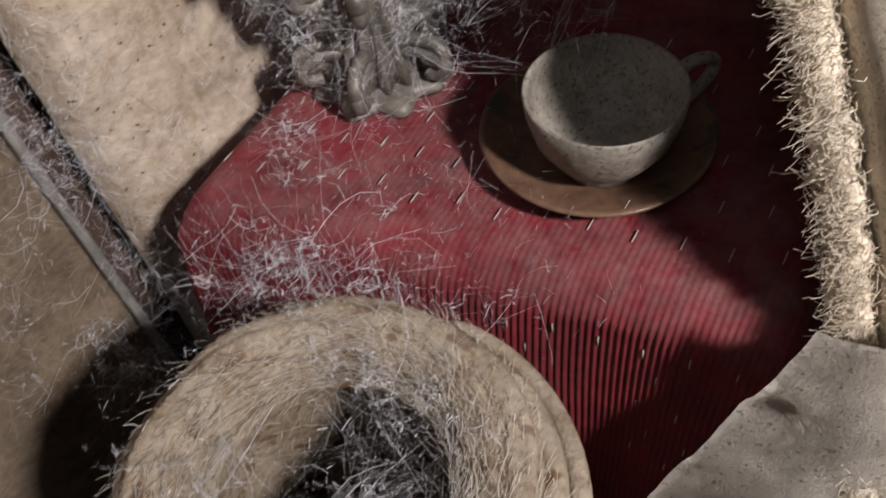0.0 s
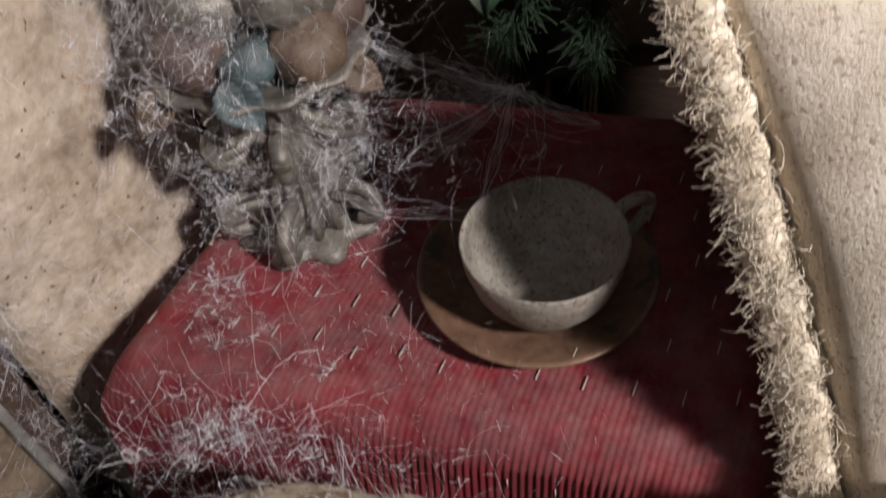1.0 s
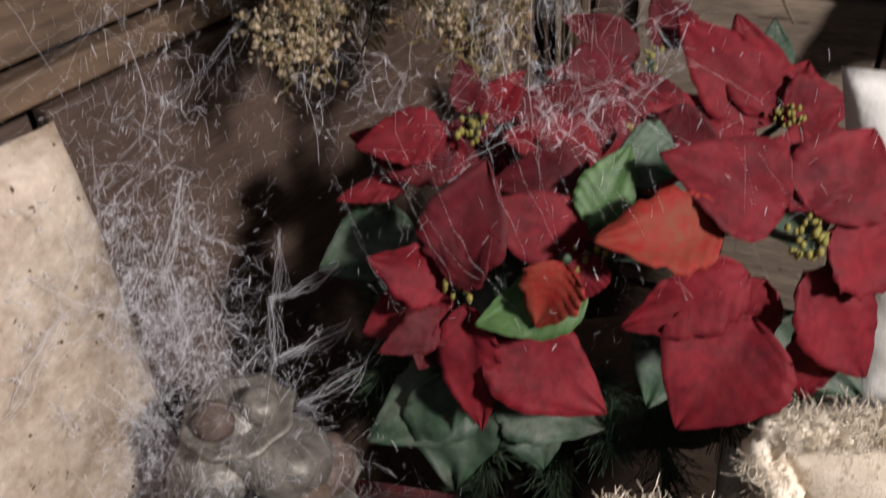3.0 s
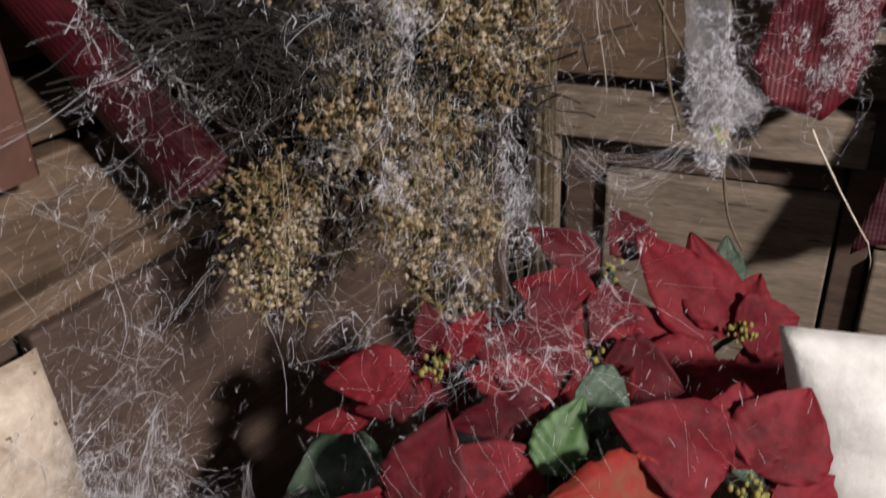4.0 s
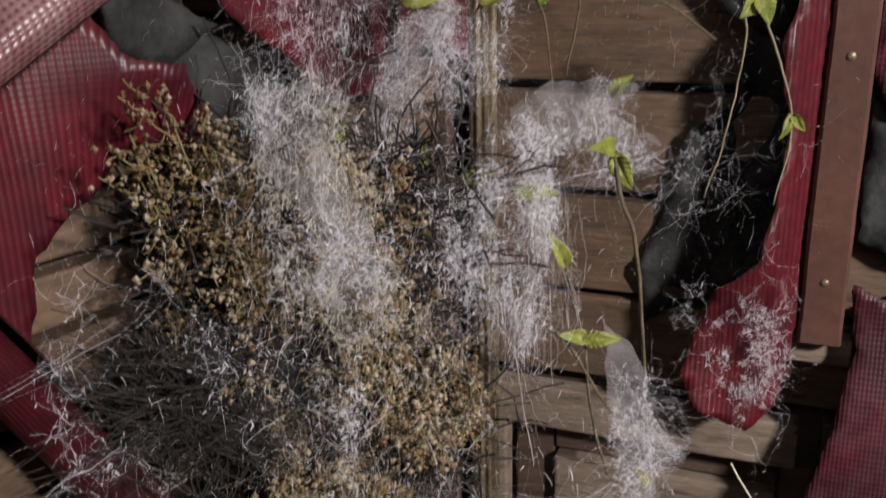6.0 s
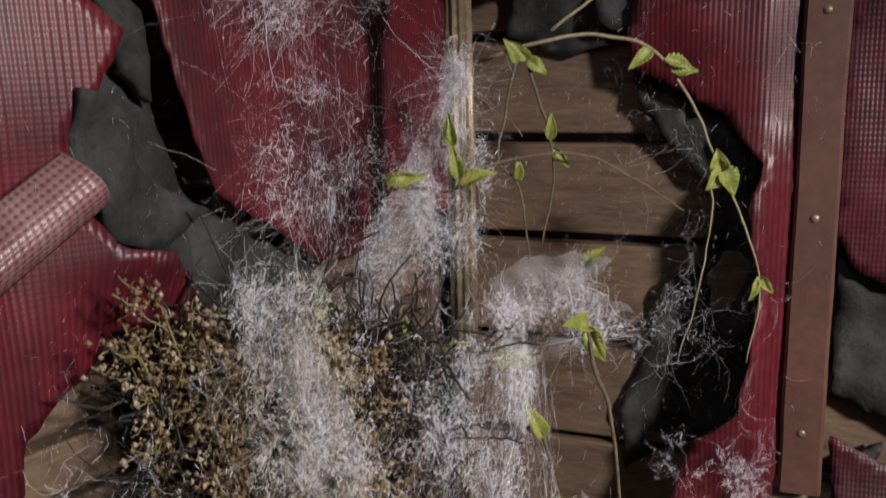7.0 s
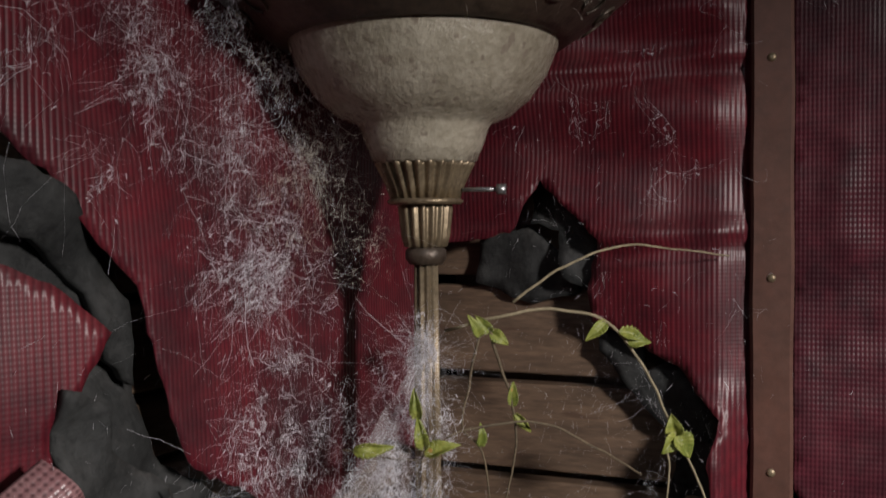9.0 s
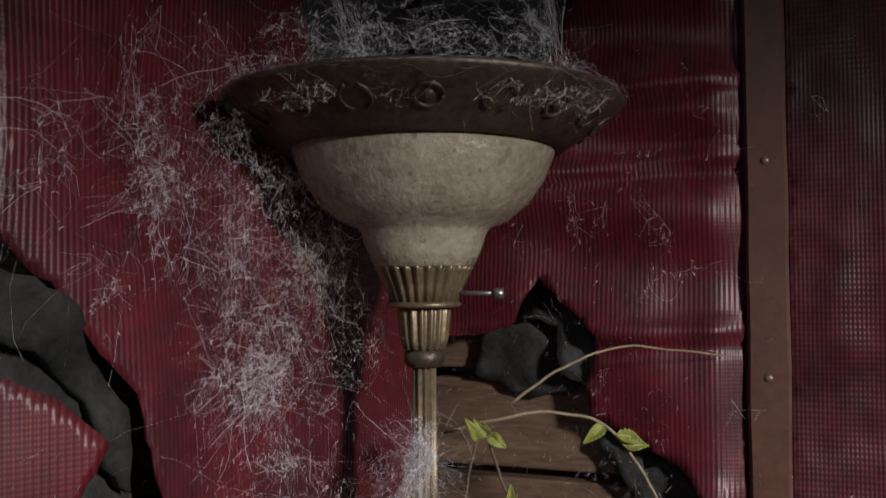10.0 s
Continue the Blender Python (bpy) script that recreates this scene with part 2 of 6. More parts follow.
def tube(bm, points, r0, r1=None, sides=6):
    r1 = r0 if r1 is None else r1
    rings = []
    n = len(points)
    for i, p in enumerate(points):
        d = (points[min(i + 1, n - 1)] - points[max(i - 1, 0)]).normalized()
        u = d.orthogonal().normalized() if i == 0 else (u - d * u.dot(d)).normalized()
        w = d.cross(u)
        r = r0 + (r1 - r0) * i / (n - 1)
        rings.append([bm.verts.new(p + r * (math.cos(a) * u + math.sin(a) * w)) for a in (2 * math.pi * k / sides for k in range(sides))])
    for a, b in zip(rings, rings[1:]):
        for k in range(sides):
            bm.faces.new((a[k], a[(k + 1) % sides], b[(k + 1) % sides], b[k]))
    bm.faces.new(rings[0]), bm.faces.new(rings[-1])
    return bm


def thread_mesh(lines, radius):
    """Vertices and faces of fine three-sided threads; lines: an array (threads, points, 3)."""
    lines = np.asarray(lines, float)
    n, k, _ = lines.shape
    d = np.gradient(lines, axis=1)
    d /= np.linalg.norm(d, axis=2, keepdims=True) + 1e-9
    ref = np.where(np.abs(d[..., 2:3]) > 0.9, np.array([1.0, 0, 0]), np.array([0, 0, 1.0]))
    u = np.cross(d, ref)
    u /= np.linalg.norm(u, axis=2, keepdims=True) + 1e-9
    w = np.cross(d, u)
    rad = np.broadcast_to(np.asarray(radius, float).reshape(-1, 1, 1), (n, 1, 1))
    ring = np.stack([lines + rad * (math.cos(a) * u + math.sin(a) * w) for a in (0, 2.094, 4.189)], axis=2)
    base = (np.arange(n)[:, None, None] * k + np.arange(k - 1)[None, :, None]) * 3
    s = np.arange(3)[None, None, :]
    quads = np.stack([base + s, base + (s + 1) % 3, base + 3 + (s + 1) % 3, base + 3 + s], axis=-1).reshape(-1, 4)
    return ring.reshape(-1, 3), quads


def strands(name, sets, mat, parent=None, label=""):
    """Sets of threads, each (lines, radius), in one mesh."""
    verts, quads, at = [], [], 0
    for lines, radius in sets:
        v, q = thread_mesh(lines, radius)
        verts.append(v), quads.append(q + at)
        at += len(v)
    me = bpy.data.meshes.new(name)
    me.from_pydata(np.concatenate(verts).tolist(), [], np.concatenate(quads).tolist())
    me.polygons.foreach_set("use_smooth", np.ones(len(me.polygons), dtype=bool))
    me.materials.append(mat)
    ob = new(name, me)
    ob.parent = parent
    return tagged(ob, label)


rng = np.random.default_rng(7)


def wander(starts, length, points, curl, pull=(0, 0, 0), seed=None):
    """Curling threads from the starts: each goes on with a slowly turning direction."""
    g = rng if seed is None else np.random.default_rng(seed)
    n = len(starts)
    step = np.broadcast_to(np.asarray(length, float).reshape(-1, 1), (n, 1)) / (points - 1)
    d = g.normal(size=(n, 3)) + np.asarray(pull)
    out = [np.asarray(starts, float)]
    axis = g.normal(size=(n, 3)) * (0.6 * curl)
    for _ in range(points - 1):
        d = d / np.linalg.norm(d, axis=1, keepdims=True)
        out.append(out[-1] + d * step)
        d = d + 0.8 * curl * g.normal(size=(n, 3)) + np.cross(axis, d) + 0.25 * np.asarray(pull)
    return np.stack(out, axis=1)


from mathutils import geometry as plane_geometry


def outline(points, step, ragged, seed=0):
    """The outline through the points, in even steps, with a torn edge."""
    out = []
    n = len(points)
    for i in range(n):
        a, b = Vector(points[i]), Vector(points[(i + 1) % n])
        k = max(1, int((b - a).length / step))
        for j in range(k):
            p = a.lerp(b, j / k)
            q = Vector((p.x * 70 + seed, p.y * 70, 0.3))
            w = Vector((p.x * 240 + seed, p.y * 240, 1.3))
            out.append((p.x + ragged * (noise.noise(q) + 0.35 * noise.noise(w)), p.y + ragged * (noise.noise(q + Vector((9, 4, 2))) + 0.35 * noise.noise(w + Vector((5, 5, 5))))))
    return out


def sheet(points, place, bulge, thick, step=0.008, ragged=0.004, seed=0):
    """A sheet with a torn outline in (u, v); place(u, v, n) gives the world, bulge(u, v) how far it stands out."""
    rim = [Vector(p) for p in outline(points, step, ragged, seed)]
    lo = (min(p.x for p in rim), min(p.y for p in rim))
    hi = (max(p.x for p in rim), max(p.y for p in rim))
    nx, ny = int((hi[0] - lo[0]) / step), int((hi[1] - lo[1]) / step)

    def inside(x, y):
        odd = False
        for a, b in zip(rim, rim[1:] + rim[:1]):
            if (a.y > y) != (b.y > y) and x < (b.x - a.x) * (y - a.y) / (b.y - a.y) + a.x:
                odd = not odd
        return odd

    inner = []
    for i in range(1, nx):
        for j in range(1, ny):
            x, y = lo[0] + i * step + 0.3 * step * (j % 2), lo[1] + j * step
            if inside(x, y) and min((x - p.x) ** 2 + (y - p.y) ** 2 for p in rim) > (0.6 * step) ** 2:
                inner.append(Vector((x, y)))
    pts = rim + inner
    verts, _, faces, *_ = plane_geometry.delaunay_2d_cdt(pts, [], [list(range(len(rim)))], 1, 1e-6)
    bm = bmesh.new()
    uv = bm.loops.layers.uv.new("UVMap")
    front = [bm.verts.new(place(v.x, v.y, bulge(v.x, v.y))) for v in verts]
    back = [bm.verts.new(place(v.x, v.y, bulge(v.x, v.y) - thick)) for v in verts]
    flat = {v: p for v, p in zip(front + back, list(verts) * 2)}
    count = {}
    for f in faces:
        bm.faces.new([front[i] for i in f])
        bm.faces.new([back[i] for i in reversed(f)])
        for a, b in zip(f, list(f[1:]) + [f[0]]):
            count[(a, b)] = count.get((a, b), 0) + 1
    for a, b in count:
        if (b, a) not in count:
            bm.faces.new((front[b], front[a], back[a], back[b]))
    for f in bm.faces:
        for lp in f.loops:
            lp[uv].uv = flat[lp.vert]
    return bm


def on_wall(origin, degrees):
    """The place(u, z, n) of an upright wall: u along it, n out of it into the room."""
    a = radians(degrees)
    along, out = Vector((math.cos(a), math.sin(a), 0)), Vector((math.sin(a), -math.cos(a), 0))
    return lambda u, z, n=0.0: Vector((origin[0], origin[1], 0)) + along * u + out * n + Vector((0, 0, z))


LEFT_DEG, RIGHT_DEG = 50, -28
on_left, on_right = on_wall((-0.04, 0.745), LEFT_DEG), on_wall((0.537, 0.86), RIGHT_DEG)

# ---- the room ----
def slab(name, u0, u1, z0, z1, n0, n1, place, deg, mat, parent=None, bevel=0.0, label=""):
    at = (place((u0 + u1) / 2, (z0 + z1) / 2, (n0 + n1) / 2))
    bm = box(bmesh.new(), (u1 - u0, abs(n1 - n0), z1 - z0), Matrix.Translation(at) @ Matrix.Rotation(radians(deg), 4, "Z"), bevel)
    return part(name, bm, mat, parent, label, smooth=False)


floor = part("floor", box(bmesh.new(), (4.0, 4.0, 0.1), pose(0.2, -0.3, -0.05)), FLOOR, smooth=False)
tagged(floor, "dark worn floorboards", "floor", kind="structure")
roof = part("ceiling", box(bmesh.new(), (4.0, 4.0, 0.1), pose(0.2, -0.3, 2.75)), PLASTER, smooth=False)
tagged(roof, "dark grey ceiling", "ceiling", kind="structure")
wall_left = slab("wall_left", -1.6, 0.52, 0, 2.7, -0.16, -0.06, on_left, LEFT_DEG, WOOD_DARK)
tagged(wall_left, "dark backing boards behind weathered wooden slats", "wall", kind="structure")
wall_right = slab("wall_right", -0.36, 1.3, 0, 2.7, -0.16, -0.06, on_right, RIGHT_DEG, WOOD_DARK)
tagged(wall_right, "dark backing boards behind weathered wooden slats", "wall", kind="structure")
for nm, x, y, sx, sy in (("wall_side_right", 1.72, -0.75, 0.1, 2.3), ("wall_back", 0.3, -1.9, 3.0, 0.1), ("wall_side_left", -1.15, -1.2, 0.1, 1.6)):
    w = part(nm, box(bmesh.new(), (sx, sy, 2.7), pose(x, y, 1.35)), PLASTER, smooth=False)
    tagged(w, "plain dark plaster wall", "wall", kind="structure")


def slats(place, deg, wall, u0, u1, levels, gap, depth=-0.03):
    """Boards nailed across the wall, one between each two levels."""
    for i, (a, b) in enumerate(zip(levels, levels[1:])):
        j = random.uniform(-0.004, 0.004)
        s = slab("slat", u0, u1, a + gap / 2, b - gap / 2, depth - 0.022 + j, depth + j, place, deg, SLAT, None, 0.0025)
        s.parent = wall


slats(on_left, LEFT_DEG, wall_left, -0.62, 0.366, [1.143, 1.172, 1.257, 1.308, 1.366, 1.412, 1.457, 1.512, 1.565, 1.62, 1.70, 1.79, 1.88, 1.97, 2.06, 2.15], 0.009)
pad = bmesh.new()
pn, pm = 22, 110
rows = [[pad.verts.new(on_left(-0.413 + 0.208 * i / pn, 0.02 + 1.118 * j / pm, -0.02 + 0.034 * (max(0.0, 1 - abs(2 * i / pn - 1) ** 7) * max(0.0, 1 - abs(2 * j / pm - 1) ** 60)) ** 0.5 + 0.008 * noise.noise(Vector((i / pn * 2.2, j / pm * 9, 1))) * (0 < i < pn) + 0.003 * noise.noise(Vector((i / pn * 7, j / pm * 34, 5))))) for j in range(pm + 1)] for i in range(pn + 1)]
for i in range(pn):
    for j in range(pm):
        pad.faces.new((rows[i][j], rows[i + 1][j], rows[i + 1][j + 1], rows[i][j + 1]))
part("panel", pad, TAN, wall_left, "padded dusty tan leathery panel")
slab("panel", -0.203, 0.10, 0.02, 1.14, -0.05, -0.03, on_left, LEFT_DEG, WOOD_DARK, wall_left, 0.003)
slab("panel", 0.102, 0.36, 0.02, 1.14, -0.05, -0.036, on_left, LEFT_DEG, WOOD_DARK, wall_left, 0.003)
slab("panel", -0.80, -0.452, 0.02, 1.0, -0.02, 0.006, on_left, LEFT_DEG, RUG, wall_left, 0.006, "brown carpet-covered panel")
slab("trim", -0.452, -0.444, 0.02, 1.0, -0.02, 0.012, on_left, LEFT_DEG, RAIL, wall_left, 0.002, "grey metal edge trim")
slab("post", 0.36, 0.376, 0.02, 2.5, -0.05, -0.02, on_left, LEFT_DEG, WOOD_DARK, wall_left, 0.002)
slats(on_right, RIGHT_DEG, wall_right, -0.374, 0.42, [1.137, 1.245, 1.36, 1.475, 1.582, 1.69, 1.80, 1.91, 2.02, 2.13], 0.011)
slats(on_right, RIGHT_DEG, wall_right, 0.004, 0.42, [0.976, 1.055, 1.13], 0.01)

# panelling under the torn covering of the right wall
rail = slab("rail", -0.378, -0.02, 1.075, 1.128, -0.04, -0.012, on_right, RIGHT_DEG, SLAT_PALE, wall_right, 0.003)
post = slab("post", -0.378, -0.343, 0.62, 1.072, -0.04, -0.014, on_right, RIGHT_DEG, SLAT_PALE, wall_right, 0.003)
panel = slab("panel", -0.288, -0.036, 0.62, 1.028, -0.055, -0.034, on_right, RIGHT_DEG, SLAT_PALE, wall_right, 0.003)
panel2 = slab("panel", -0.341, -0.292, 0.62, 1.07, -0.058, -0.050, on_right, RIGHT_DEG, WOOD_DARK, wall_right, 0.002)
dark_rail = slab("rail", -0.29, -0.036, 1.032, 1.073, -0.058, -0.046, on_right, RIGHT_DEG, WOOD_DARK, wall_right, 0.002)
stile = slab("stile", -0.032, 0.0, 0.62, 1.07, -0.055, -0.03, on_right, RIGHT_DEG, WOOD_DARK, wall_right, 0.002)
post2 = slab("post", 0.005, 0.12, 0.62, 0.974, -0.045, -0.010, on_right, RIGHT_DEG, SLAT_PALE, wall_right, 0.003)
short = slab("rail", -0.06, 0.02, 1.205, 1.232, -0.03, -0.006, on_right, RIGHT_DEG, SLAT_PALE, wall_right, 0.002)

# ---- batten with screws ----
def batten(place, deg, u0, u1, z0, z1, screws):
    """A worn wooden cover strip with countersunk screws."""
    bm = bmesh.new()
    rows = []
    steps = 40
    for k in range(steps + 1):
        z = z0 + (z1 - z0) * k / steps
        j = 0.0012 * noise.noise(Vector((z * 14, u0 * 9, 0)))
        j2 = 0.0016 * noise.noise(Vector((z * 11, u0 * 9, 5)))
        rows.append([bm.verts.new(place(u, z, n)) for u, n in ((u0 + j, 0.002), (u0 + j, 0.014), (u0 + 0.003 + j, 0.017), (u1 - 0.003 + j2, 0.017), (u1 + j2, 0.014), (u1 + j2, 0.002))])
    for a, b in zip(rows, rows[1:]):
        for i in range(6):
            bm.faces.new((a[i], a[(i + 1) % 6], b[(i + 1) % 6], b[i]))
    bm.faces.new(rows[0]), bm.faces.new(rows[-1])
    top = part("batten", bm, STRIP, smooth=False)
    tagged(top, "red-brown wooden batten screwed over torn vinyl", "batten")
    for u, z in screws:
        c = place(u, z, 0.0172)
        out = (place(u, z, 1) - place(u, z, 0)).normalized()
        s = bmesh.new()
        m = Matrix.Translation(c) @ out.to_track_quat("Z", "Y").to_matrix().to_4x4()
        bmesh.ops.create_uvsphere(s, u_segments=12, v_segments=6, radius=0.0042, matrix=m @ Matrix.Diagonal((1, 1, 0.45, 1)))
        part("screw", s, BRASS, top, "small dark brass screw")
    return top


batten(on_right, RIGHT_DEG, -0.032, 0.007, 1.236, 2.35, [(-0.013, z) for z in (1.30, 1.513, 1.70, 1.909, 2.11)])
batten(on_left, LEFT_DEG, -0.235, -0.185, 1.262, 2.2, [(-0.21, z) for z in (1.30, 1.5, 1.7)])


# ---- torn vinyl wall covering ----
def ripple(place_seed, amp, scale=9.0):
    return lambda u, z: 0.004 + amp * (0.6 + noise.noise(Vector((u * scale + place_seed, z * scale * 0.7, place_seed))) + 0.4 * noise.noise(Vector((u * 31, z * 24 + place_seed, 2))))


def vinyl(points, place, bulge, label, mat=VINYL, seed=0, ragged=0.004, step=0.009, name="torn_wall_covering"):
    ob = part(name, sheet(points, place, bulge, 0.0022, step, ragged, seed), mat)
    return tagged(ob, label, "wall covering")


def left_main(u, z):
    edge = max(0.0, 1 - abs(u - 0.0) / 0.16) * max(0.0, min(1.0, (1.85 - z) / 0.25))
    return 0.006 + 0.012 * noise.noise(Vector((u * 8, z * 5, 1))) + 0.018 * edge


vinyl([(-0.13, 2.35), (-0.118, 1.83), (-0.104, 1.812), (-0.075, 1.788), (-0.045, 1.745), (-0.015, 1.712), (-0.004, 1.66), (0.006, 1.623), (0.022, 1.584), (0.048, 1.556), (0.09, 1.536), (0.153, 1.489), (0.24, 1.49), (0.30, 1.53), (0.374, 1.50), (0.374, 1.90), (0.27, 1.93), (0.20, 1.99), (0.17, 2.08), (0.15, 2.35)],
      on_left, left_main, "torn dark red ribbed vinyl with white cobweb on it", seed=3)


def left_low(u, z):
    lift = max(0.0, min(1.0, (u + 0.13) / 0.08)) * max(0.0, min(1.0, (z - 1.46) / 0.08))
    return 0.008 + 0.01 * noise.noise(Vector((u * 9, z * 8, 4))) + 0.035 * lift


vinyl([(-0.185, 1.80), (-0.12, 1.735), (-0.085, 1.72), (-0.054, 1.685), (-0.059, 1.667), (-0.087, 1.619), (-0.085, 1.575), (-0.06, 1.545), (-0.03, 1.542), (-0.003, 1.50), (-0.009, 1.475), (-0.065, 1.49), (-0.077, 1.465), (-0.109, 1.452), (-0.132, 1.435), (-0.14, 1.392), (-0.155, 1.36), (-0.185, 1.35)],
      on_left, left_low, "torn bright red ribbed vinyl curling off slats", seed=8)
vinyl([(-0.60, 2.3), (-0.60, 1.1), (-0.42, 1.15), (-0.238, 1.3), (-0.238, 2.3)], on_left, ripple(5.0, 0.006), "dark red woven vinyl beyond a batten", VINYL_DARK, 5)


def right_main(u, z):
    fold = 0.009 * math.sin(z * 52 + 9 * u) * max(0.0, min(1.0, (z - 1.7) / 0.2))
    lift = 0.03 * max(0.0, (1.33 - z) / 0.2) + 0.02 * max(0.0, min(1.0, (-0.04 - u) / 0.12)) * max(0.0, min(1.0, (1.55 - z) / 0.2))
    lift += 0.034 * max(0.0, min(1.0, (-0.036 - u) / 0.025)) * max(0.0, min(1.0, (z - 1.27) / 0.06)) * max(0.0, min(1.0, (1.60 - z) / 0.06))
    for crease in (1.728, 1.90, 1.975):
        lift += 0.012 * math.exp(-((z - crease - 0.014 - 0.06 * (u + 0.1)) / 0.008) ** 2) - 0.008 * math.exp(-((z - crease - 0.06 * (u + 0.1)) / 0.006) ** 2)
    pinch = max(0.0, 1 - abs(u + 0.03) / 0.03)
    return (0.006 + fold + 0.02 * (0.5 + noise.noise(Vector((u * 9, z * 8, 7)))) + lift) * (1 - 0.8 * pinch) + 0.002


vinyl([(-0.19, 2.35), (-0.20, 2.10), (-0.24, 2.0), (-0.30, 1.93), (-0.372, 1.90), (-0.372, 1.73), (-0.315, 1.735), (-0.27, 1.745), (-0.238, 1.799), (-0.208, 1.768), (-0.176, 1.737), (-0.191, 1.684), (-0.184, 1.652), (-0.15, 1.64), (-0.10, 1.61), (-0.061, 1.565), (-0.07, 1.523), (-0.058, 1.456), (-0.063, 1.385), (-0.072, 1.33), (-0.109, 1.296), (-0.127, 1.246), (-0.14, 1.2), (-0.12, 1.164), (-0.072, 1.145), (-0.047, 1.169), (-0.036, 1.232), (-0.031, 1.31), (-0.029, 1.6), (-0.029, 2.35)],
      on_right, right_main, "torn red ribbed vinyl with a ragged hole", seed=11)
vinyl([(0.004, 2.35), (0.004, 1.50), (0.022, 1.468), (0.055, 1.448), (0.12, 1.44), (0.2, 1.46), (0.40, 1.40), (0.40, 2.35)],
      on_right, ripple(9.0, 0.008), "dark red woven vinyl beyond a batten", VINYL_DARK, 13)


def low_flap(u, z):
    return 0.012 + 0.05 * max(0.0, (1.26 - z) / 0.22) + 0.008 * noise.noise(Vector((u * 14, z * 9, 3)))


vinyl([(0.012, 1.30), (0.02, 1.235), (0.0, 1.12), (-0.025, 1.023), (0.02, 1.04), (0.06, 1.06), (0.13, 1.08), (0.2, 1.2), (0.13, 1.285), (0.06, 1.275)],
      on_right, low_flap, "loose dark red vinyl flap hanging off slats", VINYL_DARK, 17)


def roll(place, a, b, radius, turns, label):
    """A strip of vinyl rolled up on itself, from a to b, each (u, z, n)."""
    a, b = place(*a), place(*b)
    axis = (b - a).normalized()
    u = axis.orthogonal().normalized()
    w = axis.cross(u)
    bm = bmesh.new()
    uv = bm.loops.layers.uv.new("UVMap")
    rows, steps, rings = [], 44, 34
    for k in range(rings + 1):
        t = k / rings
        c = a.lerp(b, t) + 0.01 * math.sin(3 * t) * w
        row = []
        for i in range(steps + 1):
            ang = turns * 2 * math.pi * i / steps
            r = radius * (0.45 + 0.55 * i / steps) * (0.75 + 0.45 * t) * (1 + 0.08 * noise.noise(Vector((ang, t * 5, 1))))
            row.append(bm.verts.new(c + r * (math.cos(ang) * u + math.sin(ang) * w)))
        rows.append(row)
    length = (b - a).length
    for k in range(rings):
        for i in range(steps):
            f = bm.faces.new((rows[k][i], rows[k][i + 1], rows[k + 1][i + 1], rows[k + 1][i]))
            for lp, (p, q) in zip(f.loops, ((k, i), (k, i + 1), (k + 1, i + 1), (k + 1, i))):
                lp[uv].uv = (q / steps * turns * 6.28 * radius, p / rings * length)
    bmesh.ops.solidify(bm, geom=bm.faces[:], thickness=0.0015)
    return tagged(part("rolled_wall_covering", bm, VINYL), label, "wall covering")


roll(on_left, (-0.20, 1.43, 0.03), (-0.095, 1.235, 0.04), 0.026, 1.6, "rolled-up strip of torn red vinyl")


def folded_flap():
    """The turned-back corner of the left vinyl: its dotted underside shows."""
    bm = bmesh.new()
    uv = bm.loops.layers.uv.new("UVMap")
    a, c, d, e = on_left(-0.175, 1.575, 0.04), on_left(-0.112, 1.615, 0.05), on_left(-0.093, 1.585, 0.062), on_left(-0.185, 1.530, 0.055)
    n, grid = 16, []
    out = on_left(0, 0, 1) - on_left(0, 0, 0)
    for i in range(n + 1):
        s = i / n
        grid.append([bm.verts.new(a.lerp(c, s).lerp(e.lerp(d, s), j / n) + out * 0.014 * math.sin(math.pi * j / n)) for j in range(n + 1)])
    for i in range(n):
        for j in range(n):
            f = bm.faces.new((grid[i][j], grid[i + 1][j], grid[i + 1][j + 1], grid[i][j + 1]))
            for lp, (a, b) in zip(f.loops, ((i, j), (i + 1, j), (i + 1, j + 1), (i, j + 1))):
                lp[uv].uv = (b / n * 0.09, a / n * 0.14)
    bmesh.ops.remove_doubles(bm, verts=bm.verts[:], dist=1e-5)
    bmesh.ops.solidify(bm, geom=bm.faces[:], thickness=0.0015)
    return tagged(part("folded_wall_covering", bm, VINYL_BACK), "folded-back vinyl corner showing pale dotted weave", "wall covering")


VINYL_BACK = ribbed("pale_dotted_vinyl_back", (0.16, 0.05, 0.06), (0.34, 0.2, 0.2), 130, 130, 0.35, 0.2, 0.9)
folded_flap()


# ---- foam padding under the covering ----
def foam(points, place, n, thick, seed, label="torn dark grey foam padding on slats"):
    b = lambda u, z: n + 0.020 * noise.noise(Vector((u * 16 + seed, z * 16, seed))) + 0.006 * noise.noise(Vector((u * 48 + seed, z * 40, seed)))
    return tagged(part("foam_padding", sheet(points, place, b, thick, 0.009, 0.004, seed), FOAM), label, "foam")


foam([(-0.16, 1.84), (-0.10, 1.80), (-0.05, 1.74), (-0.012, 1.70), (0.0, 1.65), (0.012, 1.60), (0.035, 1.565), (0.07, 1.54), (0.15, 1.49), (0.16, 1.43), (0.09, 1.40), (0.02, 1.43), (-0.02, 1.49), (-0.03, 1.55), (-0.05, 1.62), (-0.075, 1.68), (-0.12, 1.74), (-0.18, 1.78)], on_left, -0.012, 0.012, 2)
foam([(-0.085, 1.652), (-0.05, 1.636), (-0.05, 1.605), (-0.02, 1.581), (0.006, 1.562), (-0.027, 1.54), (-0.067, 1.55), (-0.09, 1.61)], on_left, 0.03, 0.008, 4, "grey foam scrap curling out of a tear")
